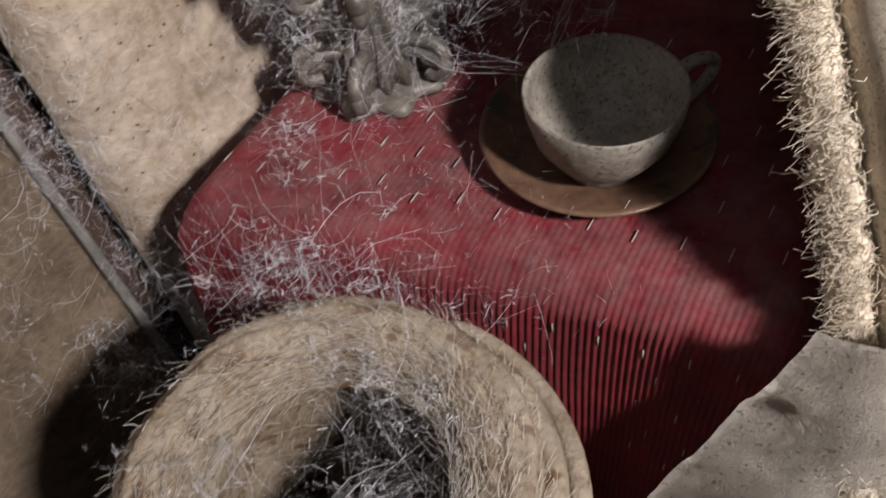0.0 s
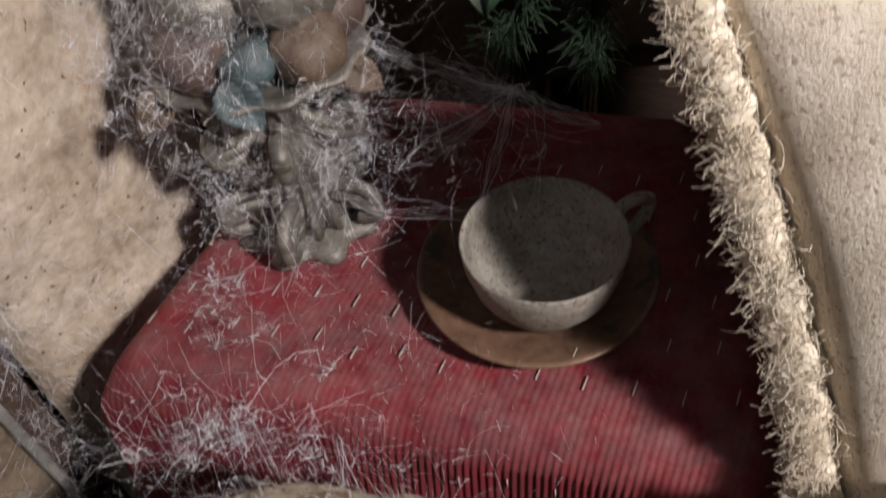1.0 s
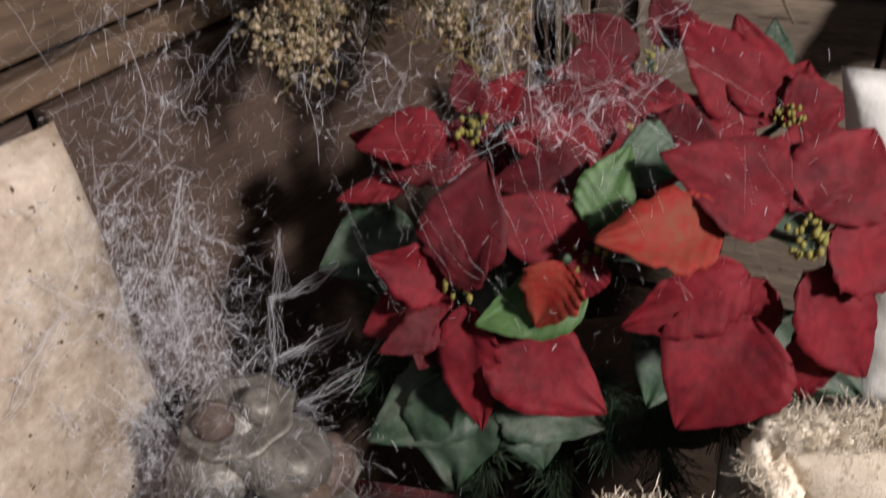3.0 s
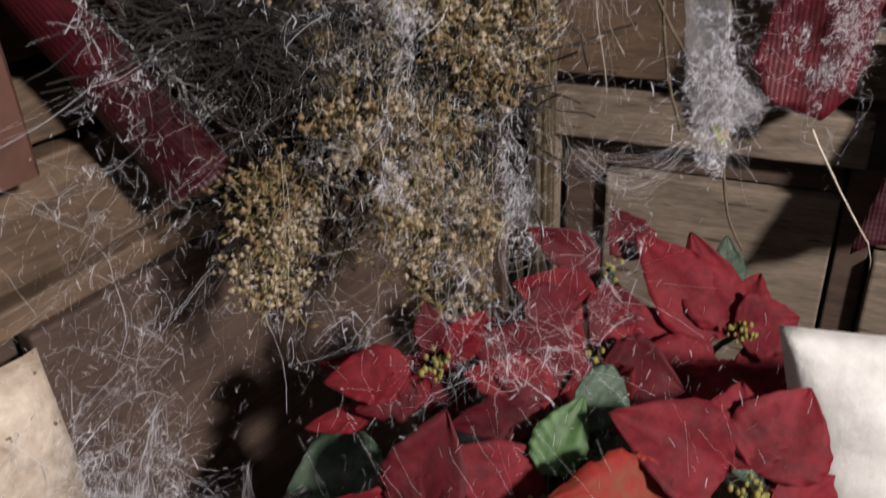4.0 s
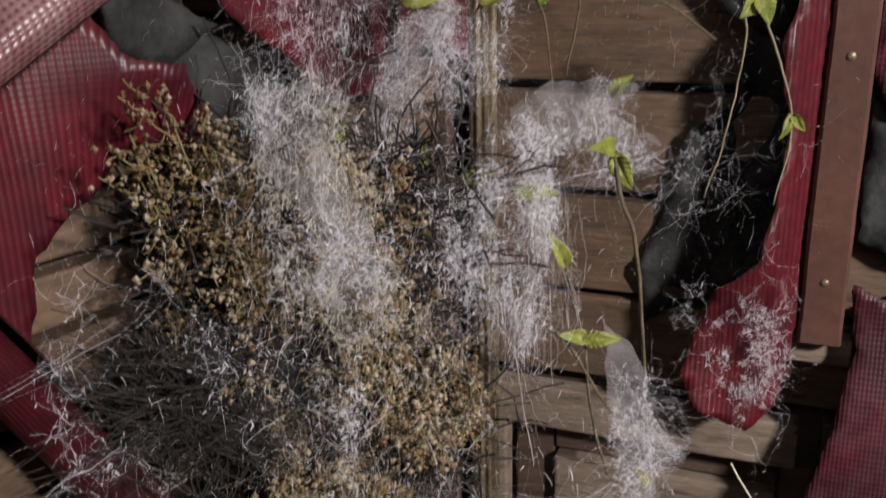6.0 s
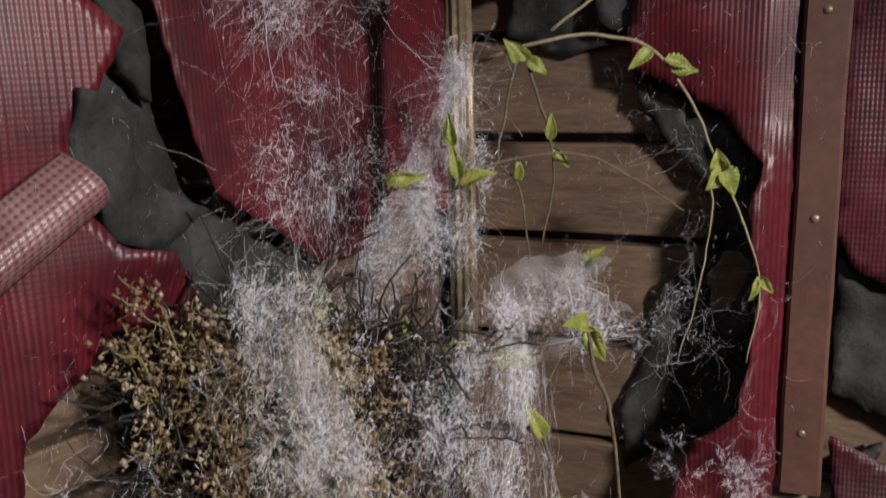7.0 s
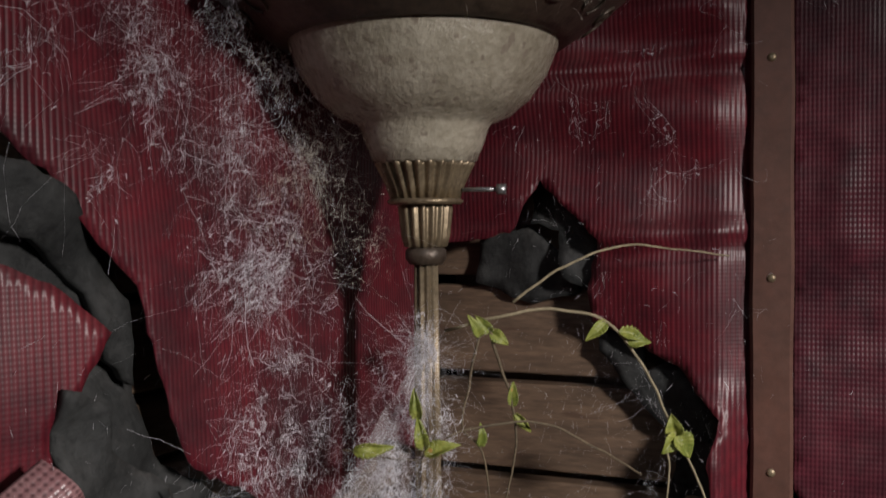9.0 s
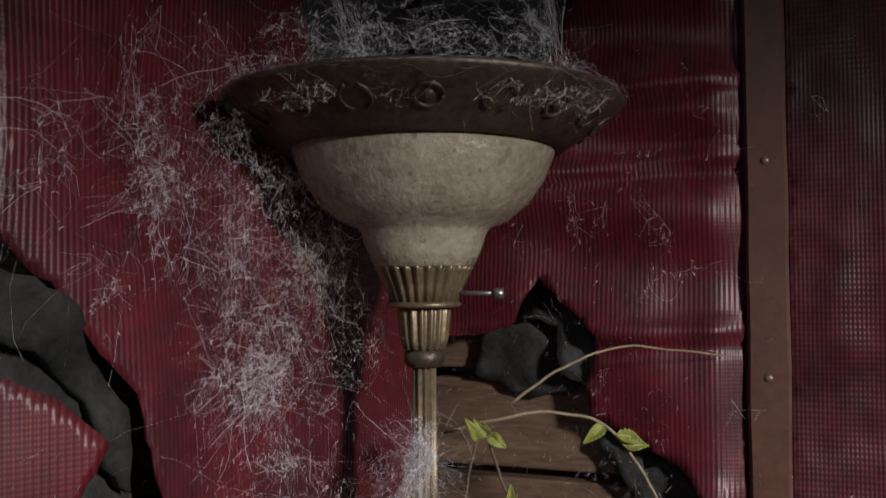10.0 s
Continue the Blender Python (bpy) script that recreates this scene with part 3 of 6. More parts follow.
foam([(-0.118, 1.806), (-0.07, 1.785), (-0.035, 1.74), (-0.012, 1.70), (-0.01, 1.64), (-0.03, 1.66), (-0.045, 1.71), (-0.08, 1.745), (-0.12, 1.76)], on_left, 0.008, 0.01, 6, "curled strip of dark foam along a tear")
foam([(-0.255, 1.80), (-0.223, 1.80), (-0.172, 1.742), (-0.19, 1.68), (-0.215, 1.70), (-0.222, 1.745), (-0.25, 1.755)], on_right, 0.006, 0.01, 8, "torn flap of dark grey foam")
foam([(-0.315, 1.735), (-0.26, 1.75), (-0.22, 1.72), (-0.2, 1.68), (-0.26, 1.668), (-0.32, 1.69)], on_right, -0.012, 0.012, 9)
foam([(-0.19, 1.66), (-0.14, 1.648), (-0.135, 1.60), (-0.10, 1.615), (-0.058, 1.57), (-0.075, 1.53), (-0.12, 1.55), (-0.145, 1.575), (-0.18, 1.62)], on_right, -0.004, 0.012, 10, "dark grey foam edge inside a ragged hole")
foam([(-0.10, 1.535), (-0.055, 1.53), (-0.05, 1.38), (-0.062, 1.30), (-0.11, 1.27), (-0.19, 1.22), (-0.195, 1.29), (-0.165, 1.38), (-0.155, 1.43), (-0.115, 1.46)], on_right, -0.02, 0.008, 12)
foam([(0.01, 1.475), (0.055, 1.455), (0.12, 1.445), (0.2, 1.45), (0.19, 1.27), (0.12, 1.285), (0.06, 1.315), (0.012, 1.335)], on_right, -0.006, 0.014, 14)
foam([(0.02, 1.268), (0.06, 1.29), (0.05, 1.235), (0.03, 1.225)], on_right, 0.0, 0.014, 15)

# two black sheets added over the slats to make the corner above the lamp dark
foam([(0.13, 2.3), (0.15, 2.05), (0.20, 1.95), (0.27, 1.90), (0.37, 1.87), (0.37, 2.3)], on_left, -0.012, 0.012, 16, "black sheet added to fill the dark area above a lamp")
foam([(-0.37, 2.3), (-0.37, 1.87), (-0.28, 1.91), (-0.21, 2.0), (-0.17, 2.1), (-0.17, 2.3)], on_right, -0.012, 0.012, 18, "black sheet added to fill the dark area above a lamp")

# ---- table with ribbed cloth ----
T0, TX, TY = Vector((-0.222, 0.405, 0)), Vector((0.948, -0.318, 0)), Vector((0.50, 0.866, 0))
TOP = 0.745


def on_table(a, b, z=TOP):
    return T0 + TX * a + TY * b + Vector((0, 0, z))


table = thing("side_table", "small dark wooden table under a red cloth", "table", T0)
slabm = Matrix.Translation(on_table(0.205, 0.115, TOP - 0.02)) @ Matrix.Rotation(math.atan2(TX.y, TX.x), 4, "Z")
hang(part("tabletop", box(bmesh.new(), (0.37, 0.17, 0.024), slabm, 0.004), WOOD_DARK, smooth=False), table)
for a, b in ((0.03, 0.03), (0.38, 0.03), (0.03, 0.18), (0.38, 0.18)):
    p = on_table(a, b, 0)
    hang(part("leg", tube(bmesh.new(), [p, p + Vector((0, 0, 0.36)), p + Vector((0, 0, 0.713))], 0.014, 0.019, 10), WOOD_DARK), table)


def cloth_piece():
    """Ribbed cloth over the table: flat on top, rounded over the front and both ends, ribs run front to back."""
    bm = bmesh.new()
    wide, deep, fold, drop = 0.415, 0.265, 0.034, 0.36
    ribs, per = 88, 6
    cols = ribs * per
    path = []
    for k in range(24):
        path.append((deep * (1 - k / 24), 0.0))
    for k in range(13):
        a = math.pi / 2 * k / 12
        path.append((-fold * math.sin(a), -fold * (1 - math.cos(a))))
    for k in range(1, 34):
        path.append((-fold - 0.02 * (k / 33), -fold - drop * k / 33))
    grid = []
    for b, dz in path:
        row = []
        for i in range(cols + 1):
            s = i / cols
            a = wide * s
            rib = 0.00055 * (0.3 + 0.7 * s) * math.sin(2 * math.pi * ribs * s + 1.5 * noise.noise(Vector((s * 9, b * 12, dz * 8))))
            wave = 0.006 * noise.noise(Vector((a * 9, b * 9, dz * 6))) + (0.012 * math.sin(a * 34 + 1) * min(1.0, -dz / 0.2) if dz < 0 else 0)
            end = 0.0
            for side in (s * wide, (1 - s) * wide):
                if side < 0.022:
                    end += 0.022 - math.sqrt(max(0.0, 0.022 ** 2 - (0.022 - side) ** 2))
            on_top = 1.0 if dz == 0 else max(0.0, 1 - (-dz) / fold)
            p = on_table(a, b, TOP + dz)
            p.z += on_top * (0.4 * rib + 0.35 * wave - end)
            p -= TY * (1 - on_top) * (2.0 * rib + wave)
            row.append(bm.verts.new(p))
        grid.append(row)
    for r0, r1 in zip(grid, grid[1:]):
        for i in range(cols):
            bm.faces.new((r0[i], r0[i + 1], r1[i + 1], r1[i]))
    for side, sgn in ((0, -1), (cols, 1)):
        prev = [r[side] for r in grid]
        for k in range(1, 16):
            cur = []
            for v in [r[side] for r in grid]:
                d = 0.36 * (k / 15) ** 1.2
                lim = max(0.30, v.co.z - d)
                cur.append(bm.verts.new(v.co + TX * sgn * 0.012 * math.sin(min(1.0, k / 4) * 1.57) + Vector((0, 0, lim - v.co.z))))
            for i in range(len(cur) - 1):
                bm.faces.new((prev[i], prev[i + 1], cur[i + 1], cur[i]))
            prev = cur
    return bm


cloth = tagged(part("tablecloth", cloth_piece(), CLOTH), "red ribbed cloth with grey stitches over a table", "tablecloth")
bm = bmesh.new()
for i in range(2, 56, 4):
    for k in range(14):
        s = (i + 0.5 * (k % 2) * 3) / 58
        q = -0.26 + k * 0.035 + random.uniform(-0.006, 0.006)
        if s > 0.98:
            continue
        if q >= 0:
            p, d = on_table(0.415 * s, q, TOP + 0.0016), TY
        elif q > -0.05:
            continue
        else:
            p, d = on_table(0.415 * s, -0.034 + 0.02 * q, TOP + q + 0.01) - TY * (0.0026 + 0.012 * math.sin(0.415 * s * 34 + 1) * min(1.0, -q / 0.2) * 1.0), Vector((0, 0, 1))
        tube(bm, [p - d * 0.005, p, p + d * 0.005], 0.00055, sides=4)
tagged(part("stitch", bm, STITCH, cloth), "grey running stitches", kind="stuff")

# ---- cup and saucer ----
CUP = Vector((0.057, 0.381, 0.0))
saucer = lathe([(0.0, 0.002), (0.035, 0.002), (0.038, 0.0), (0.042, 0.002), (0.06, 0.008), (0.0745, 0.0155), (0.0765, 0.0175), (0.0755, 0.019), (0.072, 0.0185), (0.058, 0.0115), (0.036, 0.007), (0.0, 0.006)], (0.056, 0.402, TOP + 0.002), 64)
tagged(part("saucer", saucer, SAUCER), "worn brown terracotta-coloured saucer on red cloth", "saucer")
cup = lathe([(0.0, 0.003), (0.02, 0.003), (0.022, 0.0), (0.025, 0.001), (0.0255, 0.006), (0.034, 0.016), (0.043, 0.031), (0.048, 0.05), (0.0492, 0.062), (0.0482, 0.0632), (0.0468, 0.062), (0.0455, 0.05), (0.0405, 0.032), (0.031, 0.018), (0.02, 0.0105), (0.0, 0.009)], (CUP.x, CUP.y, TOP + 0.0095), 64)
cup = tagged(part("teacup", cup, PORCELAIN), "dusty speckled grey teacup on a brown saucer", "cup")
h = Vector((0.93, 0.37, 0))
hp = [CUP + h * r + Vector((0, 0, TOP + 0.0095 + z)) for r, z in ((0.0465, 0.052), (0.06, 0.058), (0.074, 0.053), (0.073, 0.042), (0.061, 0.03), (0.042, 0.024))]
part("handle", tube(bmesh.new(), smooth_line(hp, 22), 0.0042, 0.0036, 10), PORCELAIN, cup)

# ---- woven floor basket ----
def basket(c, top):
    ob = thing("floor_basket", "tall dusty woven basket with a thick rolled rim", "basket", (c[0], c[1], 0))
    prof = [(0.0, 0.004), (0.085, 0.004), (0.092, 0.02), (0.104, top * 0.5), (0.104, top - 0.06), (0.098, top - 0.026), (0.092, top - 0.024), (0.099, top - 0.06), (0.098, top * 0.5), (0.06, 0.03), (0.0, 0.03)]
    hang(part("body", lathe(prof, (c[0], c[1], 0), 56, wobble=0.02), WICKER), ob)
    bm = bmesh.new()
    segs, sides = 160, 40
    rings = []
    for i in range(segs):
        a = 2 * math.pi * i / segs
        ring = []
        for k in range(sides):
            b = 2 * math.pi * k / sides
            r = 0.0205 * (1 + 0.05 * math.sin(11 * b + 5 * a) + 0.03 * math.sin(70 * a + 3 * b) + 0.16 * noise.noise(Vector((2 * math.cos(a), 2 * math.sin(a), b))))
            rad = 0.085 + 0.95 * r * math.cos(b)
            ring.append(bm.verts.new((c[0] + rad * math.cos(a), c[1] + rad * math.sin(a), top - 0.022 + r * math.sin(b) - 0.006 * math.cos(b) * -1)))
        rings.append(ring)
    for i in range(segs):
        for k in range(sides):
            bm.faces.new((rings[i][k], rings[(i + 1) % segs][k], rings[(i + 1) % segs][(k + 1) % sides], rings[i][(k + 1) % sides]))
    ring = [Vector((c[0] + 0.0655 * math.cos(t), c[1] + 0.0655 * math.sin(t), top - 0.031 + 0.001 * math.sin(7 * t))) for t in np.linspace(0, 2 * math.pi, 90)]
    hang(part("inner_coil", tube(bmesh.new(), ring, 0.0048, sides=10), WICKER), ob)
    hang(part("rim", bm, WICKER, label="thick fibre-wrapped rim"), ob)
    for off, rr in ((0.0, 0.0085), (0.013, 0.007)):
        pts = [Vector((c[0] + (0.097 + off) * math.cos(t) + 0.012, c[1] + (0.097 + off) * math.sin(t), top - 0.028 - 0.012 * (off > 0) - 0.10 * max(0, abs(t - 0.35) - 0.75))) for t in np.linspace(-0.7, 1.3, 26)]
        hang(part("handle", tube(bmesh.new(), pts, rr, rr * 0.9, 10), WICKER, label="twisted fibre handle"), ob)
    return ob


fb = basket((-0.1, 0.163), 0.792)
g = np.random.default_rng(4)
ang, bang = g.uniform(0, 2 * math.pi, 3400), g.uniform(-0.6, 3.4, 3400)
at = np.stack([-0.1 + (0.083 + 0.0225 * np.cos(bang)) * np.cos(ang), 0.163 + (0.083 + 0.0225 * np.cos(bang)) * np.sin(ang), 0.77 + 0.022 * np.sin(bang)], axis=1)
run = np.stack([-np.sin(ang), np.cos(ang), 0 * ang], axis=1) * 2.2
hang(tagged(strands("fibre", [(wander(at, g.uniform(0.006, 0.022, 3400), 5, 0.35, run * 0.9, 5), 0.00014)], WEB_WARM, label="loose pale fibres"), kind="stuff"), fb)


# ---- cushions and chair ----
def cushion(name, corner, across, up, wide, tall, puff, mat, label, fringe=0, seed=0, bumps=0.006):
    """A stuffed cushion; corner is its upper left one, across and up its directions."""
    across, up = Vector(across).normalized(), Vector(up).normalized()
    out = across.cross(up).normalized()
    ob = thing(name, label, "cushion", Vector(corner) - up * tall)
    bm = bmesh.new()
    n = 40
    sides = []
    for sgn in (1, -1):
        grid = []
        for i in range(n + 1):
            row = []
            for j in range(n + 1):
                s, t = i / n, j / n
                k = (max(0.0, 1 - abs(2 * s - 1) ** 2.4) * max(0.0, 1 - abs(2 * t - 1) ** 2.4)) ** 0.45
                x = (s - 0.5) * (1 - 0.10 * math.sin(math.pi * t)) + 0.5
                y = (t - 0.5) * (1 - 0.10 * math.sin(math.pi * s)) + 0.5
                w = bumps * (noise.noise(Vector((s * 5 + seed, t * 5, sgn))) + 0.5 * noise.noise(Vector((s * 13 + seed, t * 13, sgn))) + 0.8 * (abs(noise.noise(Vector((s * 4 + seed, t * 9, 2))))) )
                p = Vector(corner) + across * (wide * x) - up * (tall * y) + out * (sgn * (puff * k + w * k))
                row.append(bm.verts.new(p))
            grid.append(row)
        sides.append(grid)
        for i in range(n):
            for j in range(n):
                bm.faces.new((grid[i][j], grid[i + 1][j], grid[i + 1][j + 1], grid[i][j + 1]))
    bmesh.ops.remove_doubles(bm, verts=bm.verts[:], dist=1e-5)
    cover = hang(part("cover", bm, mat), ob)
    if fringe:
        # tufts of yarn side by side along the edges, each a bundle that leans its own way
        g = np.random.default_rng(seed + 40)
        starts, pulls, lengths = [], [], []
        for side in range(2):
            for k in range(fringe):
                t = (k + g.uniform(0, 1)) / fringe
                bow = 0.05 * math.sin(math.pi * t)
                x, y, d, run = (bow, t, -across, up) if side == 0 else (t, bow, up, across)
                p = Vector(corner) + across * (wide * x) - up * (tall * y)
                lean = d * g.uniform(0.5, 1.2) + run * g.normal(0, 0.5) + out * g.normal(0.35, 0.5)
                size = g.uniform(0.010, 0.021)
                for _ in range(21):
                    starts.append(p + d * g.uniform(0.001, 0.019) + out * g.uniform(-0.006, 0.014) + run * g.normal(0, 0.0022))
                    pulls.append(lean * 1.1 + Vector(g.normal(0, 0.25, 3).tolist()))
                    lengths.append(size * g.uniform(0.7, 1.2))
        tufts = wander(np.array(starts), np.array(lengths), 5, 0.7, np.array(pulls), seed + 3)
        hang(tagged(strands("fringe", [(tufts, 0.00025)], FRINGE, label="frayed cream yarn fringe"), kind="stuff"), cover)
        edge = [Vector(corner) + across * (wide * (0.05 * math.sin(math.pi * t))) - up * (tall * t) for t in np.linspace(1, 0, 40)]
        edge += [Vector(corner) + across * (wide * t) - up * (tall * 0.05 * math.sin(math.pi * t)) for t in np.linspace(0.02, 1, 40)]
        edge = [p + out * 0.002 * math.sin(40 * i) for i, p in enumerate(edge)]
        edge = smooth_line([p + 0.004 * Vector((noise.noise(p * 60), noise.noise(p * 60 + Vector((3, 3, 3))), noise.noise(p * 60 + Vector((7, 1, 5))))) for p in edge], 420)
        edge = [p + (up * 0.010 if i > 210 else -across * 0.010) for i, p in enumerate(edge)]
        core = tube(bmesh.new(), edge, 0.0100, sides=14)
        for v in core.verts:
            near = min(edge[::6], key=lambda p: (p - v.co).length_squared)
            v.co += (v.co - near) * (0.45 * noise.noise(v.co * 90) + 0.4 * noise.noise(v.co * 240 + Vector((4, 4, 4))))
        hang(part("piping", core, FRINGE, label="lumpy cream yarn edging"), ob)
    return ob


chair = thing("armchair", "pale linen-covered armchair beside a table", "armchair", (0.33, 0.2, 0))
SEAT = Vector((0.33, 0.02, 0.50))
seat = bmesh.new()
edge = Matrix.Rotation(radians(37), 4, "Z")
box(seat, (0.42, 0.40, 0.16), Matrix.Translation(SEAT) @ edge)
bmesh.ops.subdivide_edges(seat, edges=seat.edges[:], cuts=14, use_grid_fill=True)
for v in seat.verts:
    q = edge.inverted() @ (v.co - SEAT)
    k = max(0.0, 1 - (abs(q.x) / 0.21) ** 6) * max(0.0, 1 - (abs(q.y) / 0.20) ** 6)
    v.co.z += -0.012 * (1 - k) * (1 if q.z > 0 else -1) + 0.012 * noise.noise(v.co * 11) + 0.006 * noise.noise(v.co * 30)
hang(part("seat", seat, LINEN), chair)
# the loose linen that hangs over the chair's side beside the table
drape = bmesh.new()
high, low, along = Vector((0.140, 0.219, 0.80)), Vector((0.058, 0.228, 0.50)), Vector((0.92, -0.39, 0))
rows = []
for i in range(41):
    k = i / 40
    row = []
    for j in range(49):
        r = j / 48
        p = high.lerp(low, k) + along * (0.30 * r) + Vector((0.006 * noise.noise(Vector((k * 4, 0, 2))), 0, 0))
        fold = 0.010 * math.sin(16 * r - 5 * k + 1.5 * noise.noise(Vector((r * 2, k * 2, 0)))) * min(1.0, 4 * r) + 0.012 * noise.noise(Vector((r * 5, k * 4, 3))) + 0.004 * noise.noise(Vector((r * 17, k * 13, 3)))
        row.append(drape.verts.new(p + Vector((-0.39, -0.92, 0)) * (fold + 0.05 * k * r) + Vector((0, 0, 0.02 * math.sin(6 * r) * (1 - k)))))
    rows.append(row)
for a, b in zip(rows, rows[1:]):
    for j in range(48):
        drape.faces.new((a[j], a[j + 1], b[j + 1], b[j]))
bmesh.ops.solidify(drape, geom=drape.faces[:], thickness=0.003)
hang(part("loose_cover", drape, LINEN, label="loose pale linen hanging in folds"), chair)
back = box(bmesh.new(), (0.30, 0.07, 0.42), pose(0.385, 0.455, 0.70, -14, 0, -6))
bmesh.ops.bevel(back, geom=back.edges[:], offset=0.02, segments=3, affect="EDGES")
hang(part("backrest", back, LINEN), chair)
for x, y in ((0.20, 0.28), (0.10, -0.06), (0.38, 0.16), (0.28, -0.14)):
    hang(part("leg", tube(bmesh.new(), [Vector((x, y, 0)), Vector((x, y, 0.25)), Vector((x, y, 0.55))], 0.014, 0.02, 10), WOOD_DARK), chair)

UP = (-0.20, 0.40, 0.90)
cushion("fringed_cushion", (0.113, 0.349, 1.010), (0.985, -0.13, 0.04), UP, 0.32, 0.46, 0.045, BURLAP, "cream burlap cushion with frayed fringe on a chair", 260, 1)
cushion("fringed_cushion", (0.224, 0.417, 0.985), (0.97, -0.05, 0.16), UP, 0.30, 0.34, 0.03, BURLAP, "cream burlap cushion propped behind another one", 170, 2)
cushion("white_pillow", (0.268, 0.52, 1.165), (0.99, -0.06, 0.0), (-0.05, 0.2, 0.97), 0.30, 0.34, 0.035, WHITE, "crumpled white fabric pillow behind cushions", 0, 3, 0.012)

# ---- ornate fruit stand ----
EP = Vector((-0.092, 0.488, TOP + 0.002))
stand = thing("fruit_stand", "tarnished ornate fruit stand covered in cobweb", "fruit stand", EP)
hang(part("foot", lathe([(0.0, 0.0), (0.050, 0.0), (0.052, 0.004), (0.046, 0.008), (0.036, 0.011), (0.0, 0.012)], EP, 96, 8, 0.22), PEWTER), stand)
hang(part("stem", lathe([(0.0, 0.010), (0.035, 0.011), (0.029, 0.028), (0.022, 0.052), (0.0175, 0.08), (0.019, 0.108), (0.03, 0.124), (0.032, 0.129), (0.0, 0.13)], EP, 96, 12, 0.27), PEWTER), stand)


def scroll(c, deg, size, flip):
    """A cast scroll that curls at both ends, standing out from the stem."""
    a = radians(deg)
    d = Vector((math.cos(a), math.sin(a), 0))
    pts = []
    for i in range(46):
        t = i / 45
        if t < 0.5:
            k = t / 0.5
            ang, r = 4.6 * (1 - k), 0.35 + 0.65 * k
            x, z = 0.5 - 0.42 * r * math.cos(ang), 0.28 + 0.26 * r * math.sin(ang) - 0.12
        else:
            k = (t - 0.5) / 0.5
            ang, r = 4.9 * k, 1 - 0.68 * k
            x, z = 0.5 - 0.42 * r * math.cos(ang), 0.62 + 0.36 * r * math.sin(ang) - 0.46 + 0.25 * k
        pts.append(c + d * (size * (0.15 + x)) + Vector((0, 0, size * (z if not flip else 1.1 - z))))
    return tube(bmesh.new(), pts, 0.0062, 0.0048, 8)


for i, deg in enumerate((-160, -100, -25, 35, 95, 150)):
    hang(part("scroll", scroll(EP + Vector((0, 0, 0.012)), deg, 0.062, False), PEWTER), stand)
    hang(part("scroll", scroll(EP + Vector((0, 0, 0.05)), deg + 14, 0.056, True), PEWTER), stand)
hang(part("bowl", lathe([(0.0, 0.112), (0.03, 0.114), (0.05, 0.121), (0.066, 0.133), (0.069, 0.137), (0.065, 0.138), (0.045, 0.128), (0.0, 0.122)], EP + Vector((0, 0, 0.016)), 60, 12, 0.08, 0.05), PEWTER), stand)
hang(part("upper_stem", lathe([(0.0, 0.12), (0.014, 0.121), (0.011, 0.17), (0.02, 0.215), (0.012, 0.225), (0.009, 0.236), (0.0, 0.237)], EP, 24), PEWTER), stand)
hang(part("upper_bowl", lathe([(0.0, 0.214), (0.02, 0.217), (0.036, 0.228), (0.038, 0.233), (0.034, 0.233), (0.0, 0.224)], EP, 40, 8, 0.1), PEWTER), stand)


def fruit(c, r, mat, name, squash=1.0, seed=0):
    bm = bmesh.new()
    bmesh.ops.create_uvsphere(bm, u_segments=24, v_segments=16, radius=r)
    for v in bm.verts:
        top = max(0.0, v.co.z / r)
        v.co *= 1 + 0.10 * noise.noise(v.co * (1.4 / r) + Vector((seed, 0, 0))) + 0.05 * noise.noise(v.co * (4.0 / r)) - 0.05 * abs(math.sin(2.5 * math.atan2(v.co.y, v.co.x) + seed))
        v.co.z = v.co.z * squash - 0.25 * r * top ** 6
    bmesh.ops.transform(bm, matrix=Matrix.Translation(c) @ pose(0, 0, 0, 20 * math.sin(seed), 25 * math.cos(seed * 2), 0), verts=bm.verts[:])
    return part(name, bm, mat)


for i, (dx, dy, dz, r, mat, nm, sq) in enumerate((
        (-0.040, -0.024, 0.160, 0.027, FRUIT_RED, "apple", 0.85), (0.036, -0.030, 0.160, 0.026, FRUIT_BROWN, "pear", 0.9), (-0.052, 0.018, 0.160, 0.026, FRUIT_BROWN, "pear", 0.9),
        (0.050, 0.014, 0.163, 0.027, FRUIT_RED, "apple", 0.9), (0.0, 0.045, 0.165, 0.028, FRUIT_BLUE, "plum", 0.9), (-0.004, -0.034, 0.156, 0.022, FRUIT_BLUE, "plum", 0.8),
        (0.026, 0.004, 0.188, 0.037, PEWTER, "apple", 0.82), (-0.028, 0.006, 0.186, 0.034, PEWTER, "apple", 0.8), (-0.016, -0.008, 0.247, 0.016, FRUIT_RED, "plum", 0.9), (0.016, 0.004, 0.246, 0.015, PEWTER, "plum", 0.9))):
    hang(fruit(Vector((EP.x + 0.86 * dx, EP.y + 0.86 * dy, TOP + 0.026 + 0.86 * dz)), 0.88 * r, mat, nm, sq, i), stand)


